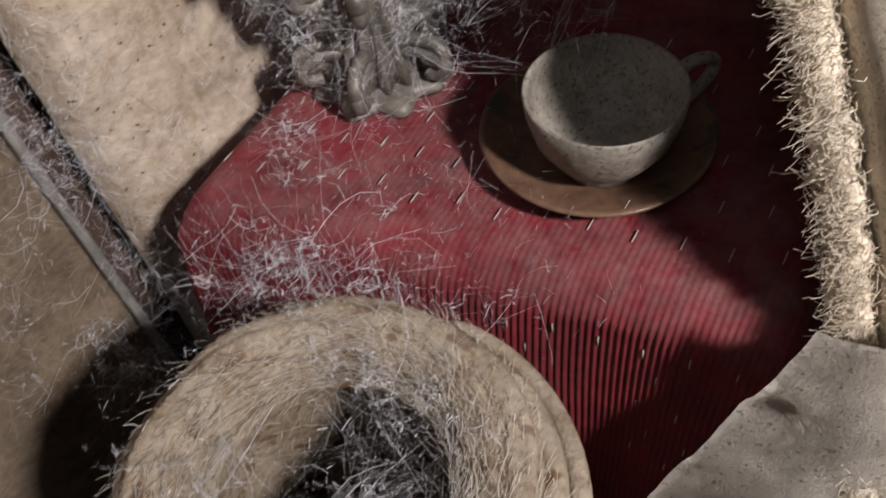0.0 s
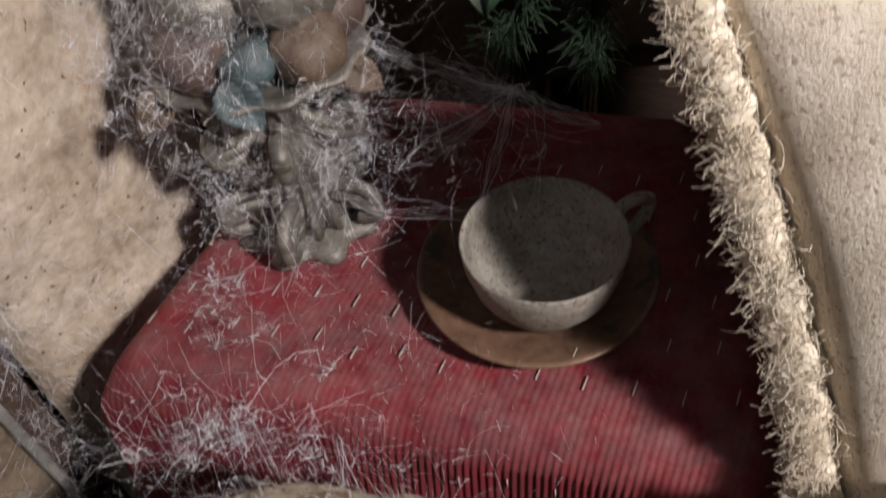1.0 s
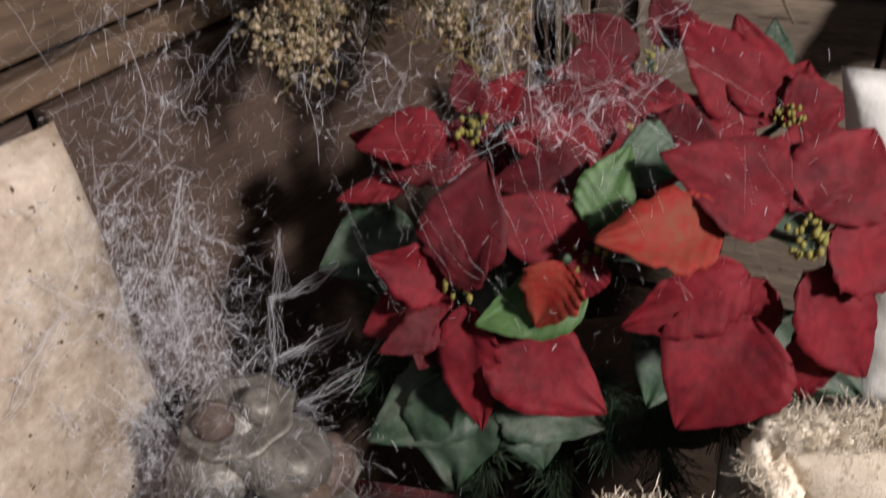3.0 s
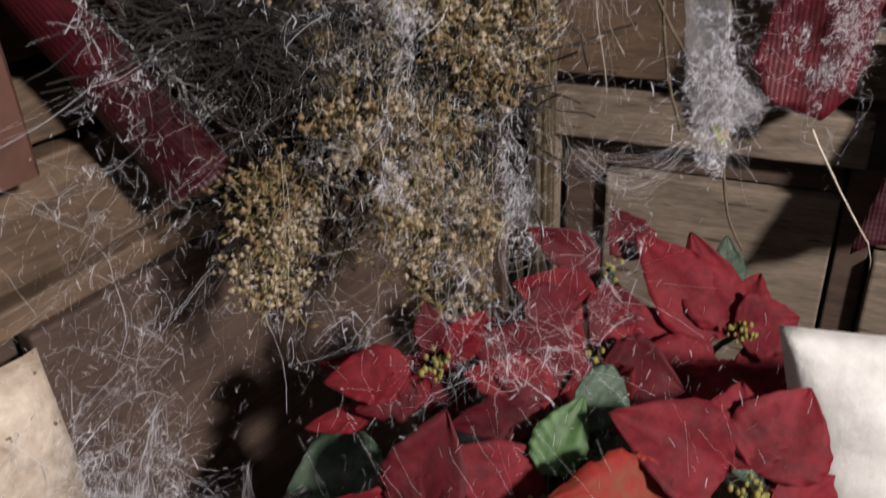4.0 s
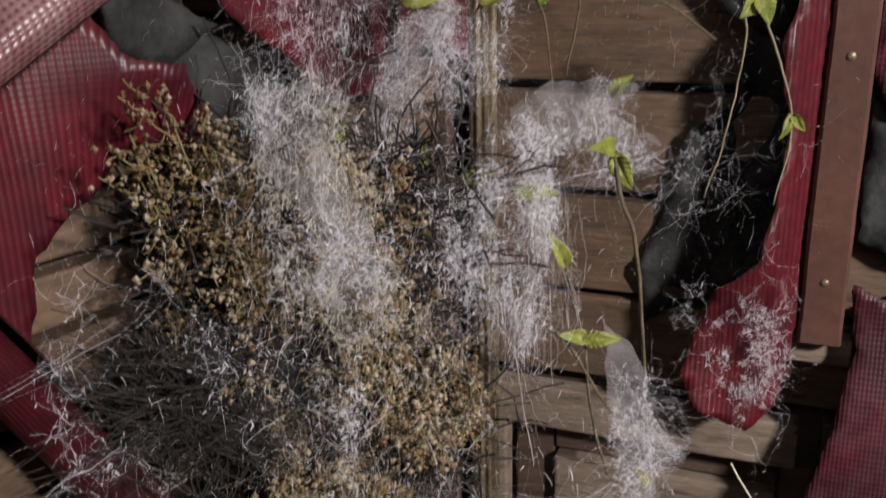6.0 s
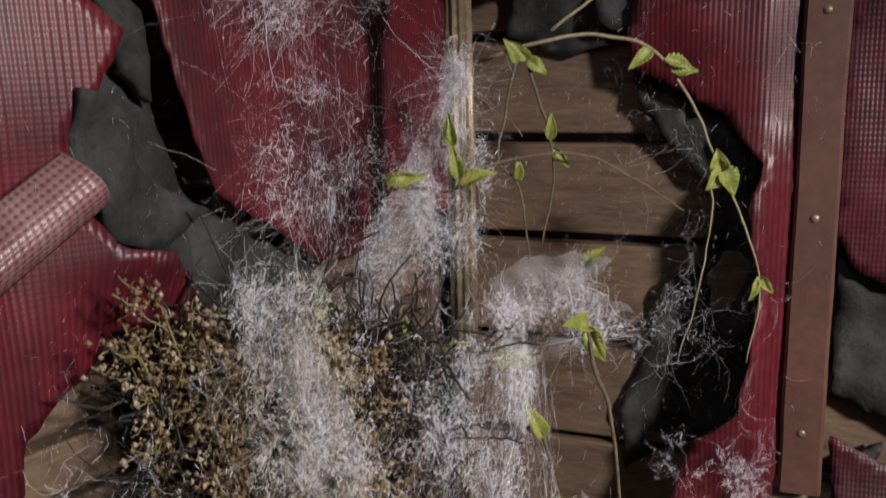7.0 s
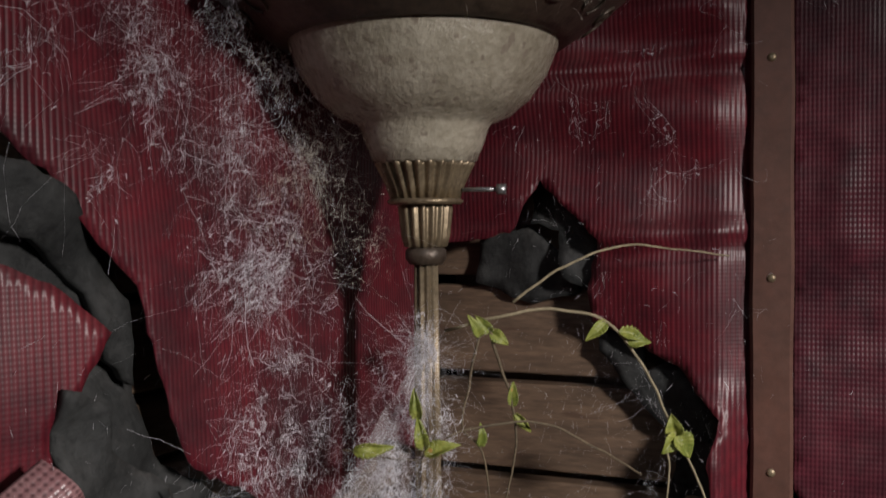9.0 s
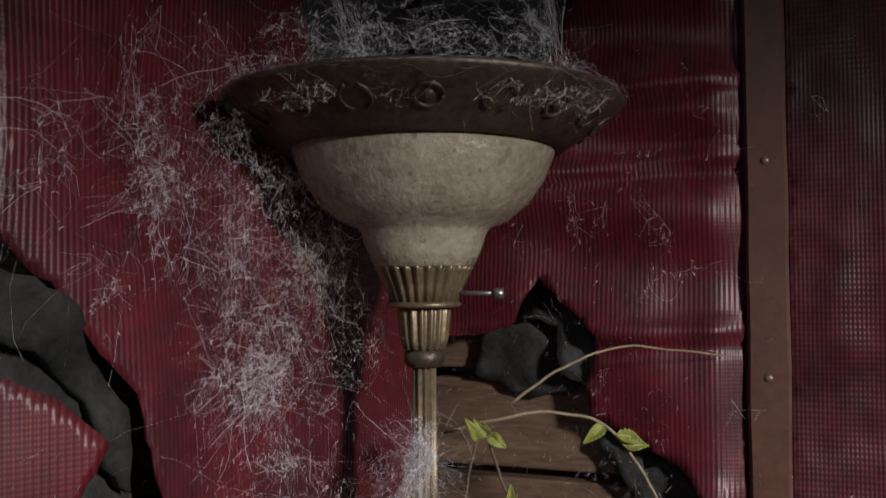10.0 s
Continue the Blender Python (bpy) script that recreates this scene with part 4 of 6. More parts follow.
# ---- leaves ----
def leaf_mesh(length, width, fold, droop, curl=0.0, teeth=0.0, seed=0, tip=1.3):
    """A leaf along +x with a sunken midrib and side veins, bending down towards its tip."""
    bm = bmesh.new()
    n, m = 30, 5
    front = []
    for i in range(n + 1):
        s = i / n
        half = 0.0005 + 1.06 * width / 2 * (max(0.0, math.sin(math.pi * min(1.0, s ** 0.74))) ** 0.85) * (1 - 0.3 * s ** tip)
        if teeth and 0.25 < s < 0.85:
            half *= 1 + teeth * (math.sin(s * 24 + seed) + 0.5 * math.sin(s * 47 + seed))
        row = []
        for j in range(-m, m + 1):
            t = j / m
            y = half * t
            z = fold * abs(y) - droop * length * s * s + 0.0022 * math.sin(15 * math.pi * (s - 0.22 * abs(t))) * abs(t) * (1 - s) + curl * length * noise.noise(Vector((s * 2.2 + seed, t * 1.6, seed)))
            row.append(bm.verts.new((length * s * (1 - 0.25 * droop * s), y, z)))
        front.append(row)
    for a, b in zip(front, front[1:]):
        for k in range(2 * m):
            bm.faces.new((a[k], b[k], b[k + 1], a[k + 1]))
    under = [[bm.verts.new(v.co - Vector((0, 0, 0.0006))) for v in row] for row in front]
    for a, b in zip(under, under[1:]):
        for k in range(2 * m):
            bm.faces.new((a[k], a[k + 1], b[k + 1], b[k]))
    ring = front[0] + [r[-1] for r in front[1:]] + front[-1][-2::-1] + [r[0] for r in front[-2:0:-1]]
    low = under[0] + [r[-1] for r in under[1:]] + under[-1][-2::-1] + [r[0] for r in under[-2:0:-1]]
    for k in range(len(ring)):
        q = (k + 1) % len(ring)
        bm.faces.new((ring[k], ring[q], low[q], low[k]))
    return bm


def leaf_on(name, parent, root, direction, normal, length, width, mat, label="", fold=0.25, droop=0.25, curl=0.05, teeth=0.0, seed=0):
    d = Vector(direction).normalized()
    n = (Vector(normal) - d * Vector(normal).dot(d)).normalized()
    y = n.cross(d)
    m = Matrix((d, y, n)).transposed().to_4x4()
    bm = leaf_mesh(length, width, fold, droop, curl, teeth, seed)
    bmesh.ops.transform(bm, matrix=Matrix.Translation(root) @ m, verts=bm.verts[:])
    return hang(part(name, bm, mat, label=label), parent)


for k, (dx, dy, dz, dr, ln, mt) in enumerate(((-0.012, -0.055, 0.168, (0.35, -0.4, -0.6), 0.036, FRUIT_BLUE), (-0.05, -0.035, 0.150, (-0.6, -0.5, -0.4), 0.03, FRUIT_BROWN), (0.05, -0.03, 0.150, (0.7, -0.3, -0.5), 0.028, FRUIT_BROWN))):
    leaf_on("leaf", stand, EP + Vector((dx, dy, dz)), dr, (0, -0.8, 0.6), ln, ln * 0.75, mt, "cast ornamental leaf", fold=0.3, droop=0.3, curl=0.08, seed=k)

# ---- plant bench and poinsettias ----
bench = thing("plant_bench", "low dark wooden bench carrying plant pots", "bench", (0.22, 0.70, 0))
hang(part("board", box(bmesh.new(), (0.36, 0.17, 0.025), pose(0.235, 0.72, 0.735), 0.004), WOOD_DARK, smooth=False), bench)
for x, y in ((0.08, 0.63), (0.39, 0.63), (0.10, 0.77), (0.39, 0.77)):
    hang(part("leg", tube(bmesh.new(), [Vector((x, y, 0)), Vector((x, y, 0.4)), Vector((x, y, 0.723))], 0.015, sides=8), WOOD_DARK), bench)


def poinsettia(pot, label):
    ob = thing("poinsettia", label, "potted plant", pot, "poinsettias behind the table")
    hang(part("pot", lathe([(0.0, 0.002), (0.036, 0.002), (0.047, 0.09), (0.05, 0.092), (0.05, 0.1), (0.046, 0.1), (0.044, 0.085), (0.0, 0.083)], pot, 32), POT), ob)
    return ob


def flower(plant, c, bracts, mats, seed, buds=20, face=(-0.10, -0.74, 0.66), lean=0.22):
    """One flower head on its stem: bracts, each from its root to its tip with its width, round small buds."""
    c, n = Vector(c), Vector(face).normalized()
    base = plant.location + Vector((0, 0, 0.085))
    mid = base.lerp(c, 0.5) + Vector((0.01 * math.sin(seed), 0.03, 0.05))
    hang(part("stem", tube(bmesh.new(), smooth_line([base, mid, c - n * 0.014, c - n * 0.003], 14), 0.0035, 0.0024, 6), GREEN), plant)
    g = random.Random(seed)
    for i, (root, tip, wide) in enumerate(bracts):
        root, tip = Vector(root), Vector(tip)
        d = tip - root
        turn = Vector((g.uniform(-lean, lean), g.uniform(-lean, lean), g.uniform(-lean, lean)))
        leaf_on("bract", plant, root - n * 0.003, d, n + turn, d.length * 1.08, wide * 1.12, mats[i % len(mats)], fold=g.uniform(0.1, 0.4), droop=g.uniform(0.08, 0.2), curl=0.07, teeth=0.07 if (i + seed) % 3 == 0 else 0.02, seed=seed * 7 + i)
    side = n.orthogonal().normalized()
    other = n.cross(side)
    bm = bmesh.new()
    for i in range(buds):
        r, a = 0.011 * math.sqrt(g.random()), g.uniform(0, 6.28)
        p = c + side * r * math.cos(a) + other * r * math.sin(a) + n * g.uniform(0.002, 0.010)
        bmesh.ops.create_icosphere(bm, subdivisions=1, radius=g.uniform(0.0012, 0.0023), matrix=Matrix.Translation(p) @ Matrix.Diagonal((1, 1, 1.5, 1)))
    if buds:
        hang(tagged(part("bud", bm, POLLEN, label="yellow-green flower buds"), kind="stuff"), plant)


def green_leaf(plant, root, tip, wide, mat, label, seed):
    root, d = Vector(root), Vector(tip) - Vector(root)
    leaf_on("leaf", plant, root, d, (-0.1, -0.76, 0.62), d.length * 1.08, wide * 1.1, mat, label, fold=0.18, droop=0.12, curl=0.09, teeth=0.03, seed=seed)


front = poinsettia((0.10, 0.64, 0.749), "red artificial poinsettia with dusty bracts in a pot")
flower(front, (0.055, 0.483, 1.068), [
    ((0.054, 0.478, 1.06), (0.055, 0.447, 0.985), 0.034), ((0.067, 0.478, 1.036), (0.126, 0.437, 1.007), 0.053), ((0.047, 0.48, 1.05), (0.005, 0.465, 1.043), 0.023),
    ((0.036, 0.49, 1.03), (0.025, 0.475, 1.017), 0.022), ((0.048, 0.49, 1.059), (-0.007, 0.49, 1.038), 0.038), ((0.048, 0.485, 1.071), (0.006, 0.48, 1.095), 0.034),
    ((0.049, 0.48, 1.083), (0.069, 0.49, 1.142), 0.046), ((0.047, 0.475, 1.079), (0.068, 0.478, 1.111), 0.031)], (BRACT, BRACT, BRACT_DARK, BRACT_DARK), 1)
flower(front, (0.124, 0.468, 1.092), [
    ((0.124, 0.475, 1.097), (0.066, 0.48, 1.124), 0.038), ((0.131, 0.51, 1.125), (0.074, 0.515, 1.116), 0.024), ((0.123, 0.46, 1.1), (0.113, 0.45, 1.077), 0.022)], (BRACT, BRACT_DARK, BRACT), 2, 8)
flower(front, (0.107, 0.457, 1.103), [((0.107, 0.455, 1.101), (0.089, 0.445, 1.066), 0.032)], (BRACT_MIX,), 3, 0)
flower(front, (0.185, 0.447, 1.119), [((0.185, 0.445, 1.12), (0.123, 0.438, 1.128), 0.040)], (BRACT_MIX,), 6, 0)
flower(front, (0.07, 0.56, 1.128), [
    ((0.07, 0.56, 1.137), (0.066, 0.57, 1.166), 0.02), ((0.054, 0.55, 1.129), (0.002, 0.55, 1.131), 0.035), ((0.057, 0.545, 1.122), (0.019, 0.54, 1.112), 0.028), ((0.028, 0.55, 1.099), (-0.015, 0.55, 1.095), 0.016),
    ((0.155, 0.55, 1.118), (0.094, 0.56, 1.144), 0.048), ((0.143, 0.54, 1.114), (0.09, 0.545, 1.13), 0.034), ((0.13, 0.58, 1.147), (0.17, 0.59, 1.146), 0.03), ((0.079, 0.56, 1.131), (0.101, 0.57, 1.158), 0.023)], (BRACT_DARK, BRACT), 4)
for k, (a, b, wide, mat, label) in enumerate((
        ((0.048, 0.50, 0.99), (0.039, 0.462, 0.917), 0.061, GREEN, "dark green leaf"), ((0.067, 0.51, 0.975), (-0.010, 0.48, 0.953), 0.056, GREEN, "dark green leaf"),
        ((0.075, 0.50, 0.975), (0.130, 0.46, 0.966), 0.056, GREEN, "dark green leaf"), ((0.09, 0.505, 0.96), (0.098, 0.47, 0.92), 0.05, GREEN, "dark green leaf"),
        ((0.122, 0.465, 1.072), (0.061, 0.46, 1.060), 0.036, GREEN_LIGHT, "light green leaf"), ((0.124, 0.48, 1.105), (0.15, 0.50, 1.139), 0.03, GREEN_LIGHT, "light green leaf"),
        ((0.153, 0.53, 1.122), (0.185, 0.52, 1.108), 0.04, GREEN, "dark green leaf"), ((0.03, 0.56, 1.06), (-0.03, 0.54, 1.05), 0.05, GREEN, "dark green leaf"), ((0.10, 0.53, 1.09), (0.12, 0.51, 1.03), 0.05, GREEN, "dark green leaf"))):
    green_leaf(front, a, b, wide, mat, label, k + 30)

rear = poinsettia((0.26, 0.645, 0.749), "full red artificial poinsettia with ragged bracts in a pot")
flower(rear, (0.228, 0.45, 1.106), [
    ((0.206, 0.44, 1.064), (0.163, 0.41, 1.014), 0.066), ((0.205, 0.45, 1.085), (0.139, 0.44, 1.063), 0.039), ((0.233, 0.445, 1.087), (0.273, 0.42, 1.026), 0.047), ((0.249, 0.45, 1.054), (0.246, 0.43, 0.998), 0.032),
    ((0.243, 0.45, 1.108), (0.290, 0.44, 1.077), 0.045), ((0.238, 0.455, 1.114), (0.273, 0.48, 1.148), 0.052), ((0.22, 0.455, 1.118), (0.164, 0.47, 1.153), 0.051), ((0.224, 0.46, 1.116), (0.241, 0.49, 1.15), 0.045),
    ((0.215, 0.45, 1.08), (0.185, 0.445, 1.02), 0.035)], (BRACT,), 5, 26)
flower(rear, (0.311, 0.655, 1.058), [
    ((0.303, 0.66, 1.053), (0.244, 0.70, 1.126), 0.057), ((0.303, 0.66, 1.056), (0.285, 0.70, 1.123), 0.045), ((0.307, 0.655, 1.062), (0.354, 0.65, 1.072), 0.047), ((0.293, 0.64, 1.04), (0.211, 0.61, 1.047), 0.061),
    ((0.292, 0.65, 1.037), (0.209, 0.68, 1.078), 0.04), ((0.308, 0.66, 1.053), (0.345, 0.70, 1.085), 0.04), ((0.315, 0.65, 1.05), (0.34, 0.60, 1.03), 0.05), ((0.30, 0.64, 1.045), (0.27, 0.58, 1.03), 0.055)], (BRACT,), 7)
flower(rear, (0.225, 0.715, 1.085), [
    ((0.216, 0.72, 1.089), (0.161, 0.73, 1.123), 0.032), ((0.249, 0.72, 1.094), (0.232, 0.745, 1.128), 0.035), ((0.205, 0.69, 1.071), (0.144, 0.70, 1.092), 0.044), ((0.23, 0.70, 1.08), (0.20, 0.66, 1.06), 0.04)], (BRACT_DARK, BRACT_DARK, BRACT), 8, 8)
flower(rear, (0.178, 0.60, 1.09), [
    ((0.176, 0.60, 1.091), (0.095, 0.60, 1.122), 0.054), ((0.177, 0.59, 1.095), (0.119, 0.57, 1.089), 0.049), ((0.093, 0.57, 1.087), (0.057, 0.57, 1.125), 0.042), ((0.067, 0.565, 1.104), (-0.003, 0.57, 1.124), 0.038),
    ((0.192, 0.60, 1.085), (0.217, 0.62, 1.101), 0.028), ((0.185, 0.59, 1.09), (0.23, 0.56, 1.09), 0.05), ((0.18, 0.585, 1.085), (0.18, 0.53, 1.09), 0.045)], (BRACT, BRACT, BRACT_DARK), 9, 12)
for k, (a, b, wide) in enumerate((((0.312, 0.69, 1.075), (0.318, 0.715, 1.11), 0.026), ((0.25, 0.50, 1.0), (0.285, 0.45, 0.985), 0.05), ((0.19, 0.54, 1.07), (0.15, 0.51, 1.06), 0.05), ((0.20, 0.52, 1.0), (0.17, 0.48, 0.96), 0.05), ((0.23, 0.62, 1.06), (0.20, 0.58, 1.05), 0.05), ((0.265, 0.56, 1.07), (0.27, 0.51, 1.05), 0.05))):
    green_leaf(rear, a, b, wide, GREEN, "dark green leaf", k + 50)


# ---- pine sprigs ----
def pine(base, tip, seed, needles=420, ln=0.035):
    ob = thing("pine_sprig", "dark green pine sprig behind the table", "pine sprig", base, "pine sprigs")
    b, t = Vector(base), Vector(tip)
    line = smooth_line([b, b.lerp(t, 0.5) + Vector((0, 0, 0.015)), t], 12)
    hang(part("twig", tube(bmesh.new(), line, 0.002, 0.001, 5), STEM), ob)
    g = np.random.default_rng(seed)
    k = g.uniform(0.1, 1, needles)
    starts = np.array([line[min(11, int(v * 11))] for v in k]) + g.normal(0, 0.001, (needles, 3))
    d = (t - b).normalized()
    hang(tagged(strands("needle", [(wander(starts, g.uniform(0.5 * ln, ln, needles), 5, 0.12, np.array(d) * 1.0, seed), 0.0004)], PINE), kind="stuff"), ob)
    return ob


for i, (a, b) in enumerate((((0.10, 0.62, 0.85), (0.05, 0.49, 0.865)), ((0.14, 0.62, 0.85), (0.11, 0.50, 0.83)), ((0.16, 0.60, 0.88), (0.15, 0.49, 0.90)), ((0.26, 0.60, 0.88), (0.225, 0.48, 0.925)),
                            ((0.27, 0.60, 0.9), (0.27, 0.47, 0.95)), ((0.06, 0.63, 0.88), (-0.01, 0.52, 0.97)), ((0.05, 0.63, 0.9), (0.0, 0.54, 1.02)), ((0.2, 0.6, 0.87), (0.19, 0.47, 0.86)), ((0.04, 0.64, 0.87), (-0.02, 0.55, 0.90)))):
    pine(a, b, 60 + i)

# ---- torchiere lamp ----
LX, LY = 0.183, 0.81
lamp = thing("floor_lamp", "antique brass torchiere lamp with alabaster glass bowl", "floor lamp", (LX, LY, 0))
at = (LX, LY, 0)
hang(part("base", lathe([(0.0, 0.0), (0.13, 0.0), (0.132, 0.012), (0.12, 0.022), (0.06, 0.032), (0.03, 0.05), (0.018, 0.075), (0.0, 0.076)], at, 48), BRASS), lamp)
hang(part("pole", lathe([(0.0, 0.07), (0.0115, 0.071), (0.0115, 1.60), (0.0105, 1.722), (0.0, 1.723)], at, 80, 10, 0.24), BRASS), lamp)
hang(part("joint", lathe([(0.0, 1.72), (0.014, 1.721), (0.0175, 1.726), (0.0175, 1.733), (0.013, 1.737), (0.0, 1.738)], at, 32), BRONZE, label="dark bronze joint"), lamp)
hang(part("cup", lathe([(0.0, 1.735), (0.0185, 1.736), (0.021, 1.745), (0.0235, 1.768), (0.0225, 1.773), (0.0, 1.774)], at, 96, 16, 0.16), BRASS), lamp)
hang(part("ring", lathe([(0.0, 1.771), (0.030, 1.772), (0.033, 1.7745), (0.030, 1.777), (0.0, 1.778)], at, 48), BRASS), lamp)
hang(part("collar", lathe([(0.0, 1.776), (0.030, 1.777), (0.034, 1.788), (0.041, 1.803), (0.043, 1.806), (0.041, 1.809), (0.0, 1.81)], at, 144, 26, 0.12), BRASS), lamp)
bowl_line = [(0.040, 1.806), (0.044, 1.808), (0.050, 1.822), (0.0545, 1.836), (0.0575, 1.840), (0.073, 1.846), (0.090, 1.860), (0.104, 1.880), (0.113, 1.902), (0.1165, 1.918)]
hang(part("glass_bowl", lathe(bowl_line + [(r - 0.004, z + 0.0015) for r, z in reversed(bowl_line)], at, 72), ALABASTER, label="mottled alabaster glass bowl"), lamp)
rim = hang(part("rim", lathe([(0.112, 1.906), (0.12, 1.905), (0.126, 1.909), (0.134, 1.914), (0.148, 1.924), (0.163, 1.935), (0.171, 1.941), (0.173, 1.944), (0.171, 1.947), (0.160, 1.944), (0.14, 1.932), (0.12, 1.922), (0.112, 1.921)], at, 96, 0, 0, 0.012), BRONZE, label="dark bronze decorated rim"), lamp)
for i in range(18):
    a = 2 * math.pi * i / 18 + 0.1
    c = Vector((LX + 0.150 * math.cos(a), LY + 0.150 * math.sin(a), 1.9245))
    out = Vector((0.62 * math.cos(a), 0.62 * math.sin(a), -0.78)).normalized()
    q = out.to_track_quat("Z", "Y").to_matrix().to_4x4()
    bm = bmesh.new()
    if i % 2:
        ring = [Matrix.Translation(c) @ q @ Vector((0.0105 * math.cos(t), 0.0105 * math.sin(t), 0)) for t in np.linspace(0, 6.283, 18)]
        tube(bm, ring, 0.0016, sides=6)
        bmesh.ops.create_uvsphere(bm, u_segments=10, v_segments=6, radius=0.005, matrix=Matrix.Translation(c) @ q @ Matrix.Diagonal((1, 1, 0.5, 1)))
    else:
        for s in (-1, 1):
            arc = [Matrix.Translation(c) @ q @ Vector((s * (0.003 + 0.009 * math.sin(t)), 0.011 * math.cos(t), 0)) for t in np.linspace(0.2, 3.0, 12)]
            tube(bm, arc, 0.0015, 0.001, 6)
    hang(part("ornament", bm, BRONZE), rim)
knob = bmesh.new()
tube(knob, [Vector((LX + 0.03, LY - 0.012, 1.784)), Vector((LX + 0.05, LY - 0.016, 1.784)), Vector((LX + 0.058, LY - 0.018, 1.784))], 0.002, sides=8)
tube(knob, [Vector((LX + 0.058, LY - 0.018, 1.784)), Vector((LX + 0.062, LY - 0.019, 1.784)), Vector((LX + 0.066, LY - 0.02, 1.784))], 0.0045, sides=10)
hang(part("switch", knob, STEEL, label="small steel turn switch"), lamp)


# ---- vines ----
def vine(points, r, mat, leaves, label, steps=40, seed=0):
    line = smooth_line(points, steps)
    line = [p + Vector((0.0012 * noise.noise(p * 60), 0.002 * noise.noise(p * 45 + Vector((7, 7, 7))), 0.0012 * noise.noise(p * 55 + Vector((3, 3, 3))))) for p in line]
    ob = thing("vine", label, "vine", points[0], "trailing vines")
    hang(part("stem", tube(bmesh.new(), line, r, r * 0.55, 6), mat), ob)
    g = random.Random(seed)
    for t, d, ln, wd in leaves:
        p = line[int(t * (steps - 1))]
        leaf_on("leaf", ob, p, d, (g.uniform(-0.5, 0.5), -0.9, g.uniform(0.0, 0.7)), ln, wd, LIME, fold=0.6, droop=0.3, curl=0.1, seed=g.randint(0, 99))
    return ob


YG = "trailing vine with small yellow-green leaves over torn vinyl"
vine([(0.20, 0.82, 1.662), (0.241, 0.80, 1.675), (0.284, 0.80, 1.681), (0.332, 0.80, 1.673), (0.362, 0.80, 1.644), (0.383, 0.80, 1.608), (0.399, 0.80, 1.573), (0.426, 0.80, 1.517), (0.444, 0.805, 1.46), (0.437, 0.81, 1.393)], 0.0016, STEM_PALE,
     [(0.40, (0.9, -0.2, -0.15), 0.028, 0.012), (0.36, (-0.8, -0.3, -0.5), 0.026, 0.011), (0.44, (0.7, -0.3, 0.1), 0.022, 0.011), (0.68, (-0.25, -0.3, 0.6), 0.02, 0.016), (0.69, (0.5, -0.3, -0.7), 0.026, 0.02), (0.69, (-0.5, -0.4, -0.6), 0.022, 0.016), (0.88, (-0.3, -0.2, -0.9), 0.025, 0.008), (0.87, (0.5, -0.2, -0.7), 0.022, 0.008)], YG, 60, 1)
vine([(0.26, 0.82, 1.686), (0.309, 0.82, 1.718), (0.368, 0.83, 1.734), (0.42, 0.84, 1.729), (0.478, 0.855, 1.722)], 0.0014, STEM_PALE, [], "bare dry vine tendril across red vinyl", 30, 2)
vine([(0.195, 0.78, 1.579), (0.232, 0.78, 1.588), (0.279, 0.78, 1.587), (0.322, 0.78, 1.565), (0.367, 0.79, 1.537)], 0.0014, STEM, [], "bare dry vine tendril across wooden slats", 30, 3)
vine([(0.235, 0.80, 1.668), (0.243, 0.80, 1.64), (0.255, 0.80, 1.602), (0.258, 0.80, 1.564), (0.248, 0.80, 1.511)], 0.0016, STEM, [(0.05, (-0.5, -0.3, 0.5), 0.02, 0.01), (0.08, (0.7, -0.3, -0.5), 0.02, 0.011), (0.55, (0.0, -0.3, 0.9), 0.022, 0.009), (0.6, (0.6, -0.2, -0.7), 0.024, 0.008)], YG, 24, 4)
vine([(0.225, 0.79, 1.66), (0.216, 0.79, 1.62), (0.21, 0.79, 1.585), (0.228, 0.79, 1.56), (0.235, 0.79, 1.50)], 0.0013, STEM, [(0.0, (-0.3, -0.4, 0.8), 0.022, 0.010), (0.7, (0.2, -0.3, 0.9), 0.02, 0.009)], YG, 24, 5)
vine([(0.392, 0.80, 1.56), (0.395, 0.80, 1.53), (0.385, 0.80, 1.46), (0.37, 0.80, 1.405)], 0.0011, STEM_PALE, [], "bare hanging vine tendril", 20, 6)
vine([(0.17, 0.76, 1.60), (0.175, 0.765, 1.57), (0.16, 0.77, 1.565), (0.11, 0.77, 1.575)], 0.0011, STEM, [(0.95, (0.7, -0.3, 0.1), 0.034, 0.012), (0.35, (0.5, -0.3, 0.25), 0.032, 0.013), (0.3, (-0.2, -0.4, 0.8), 0.03, 0.011), (0.05, (-0.2, -0.3, 0.9), 0.026, 0.01)], YG, 20, 7)
vine([(0.259, 0.70, 1.47), (0.262, 0.69, 1.44), (0.275, 0.69, 1.402), (0.284, 0.69, 1.322), (0.293, 0.69, 1.22), (0.297, 0.68, 1.16), (0.305, 0.66, 1.13)], 0.0018, STEM, [(0.02, (-0.4, -0.5, 0.3), 0.03, 0.014), (0.02, (0.3, -0.4, -0.8), 0.03, 0.015), (0.7, (-0.4, -0.3, 0.6), 0.02, 0.009)], "dark hanging vine stem draped in cobweb", 44, 8)
vine([(0.208, 0.69, 1.347), (0.226, 0.69, 1.33), (0.243, 0.69, 1.30), (0.262, 0.69, 1.268)], 0.0018, STEM, [], "short dark vine twig", 16, 9)
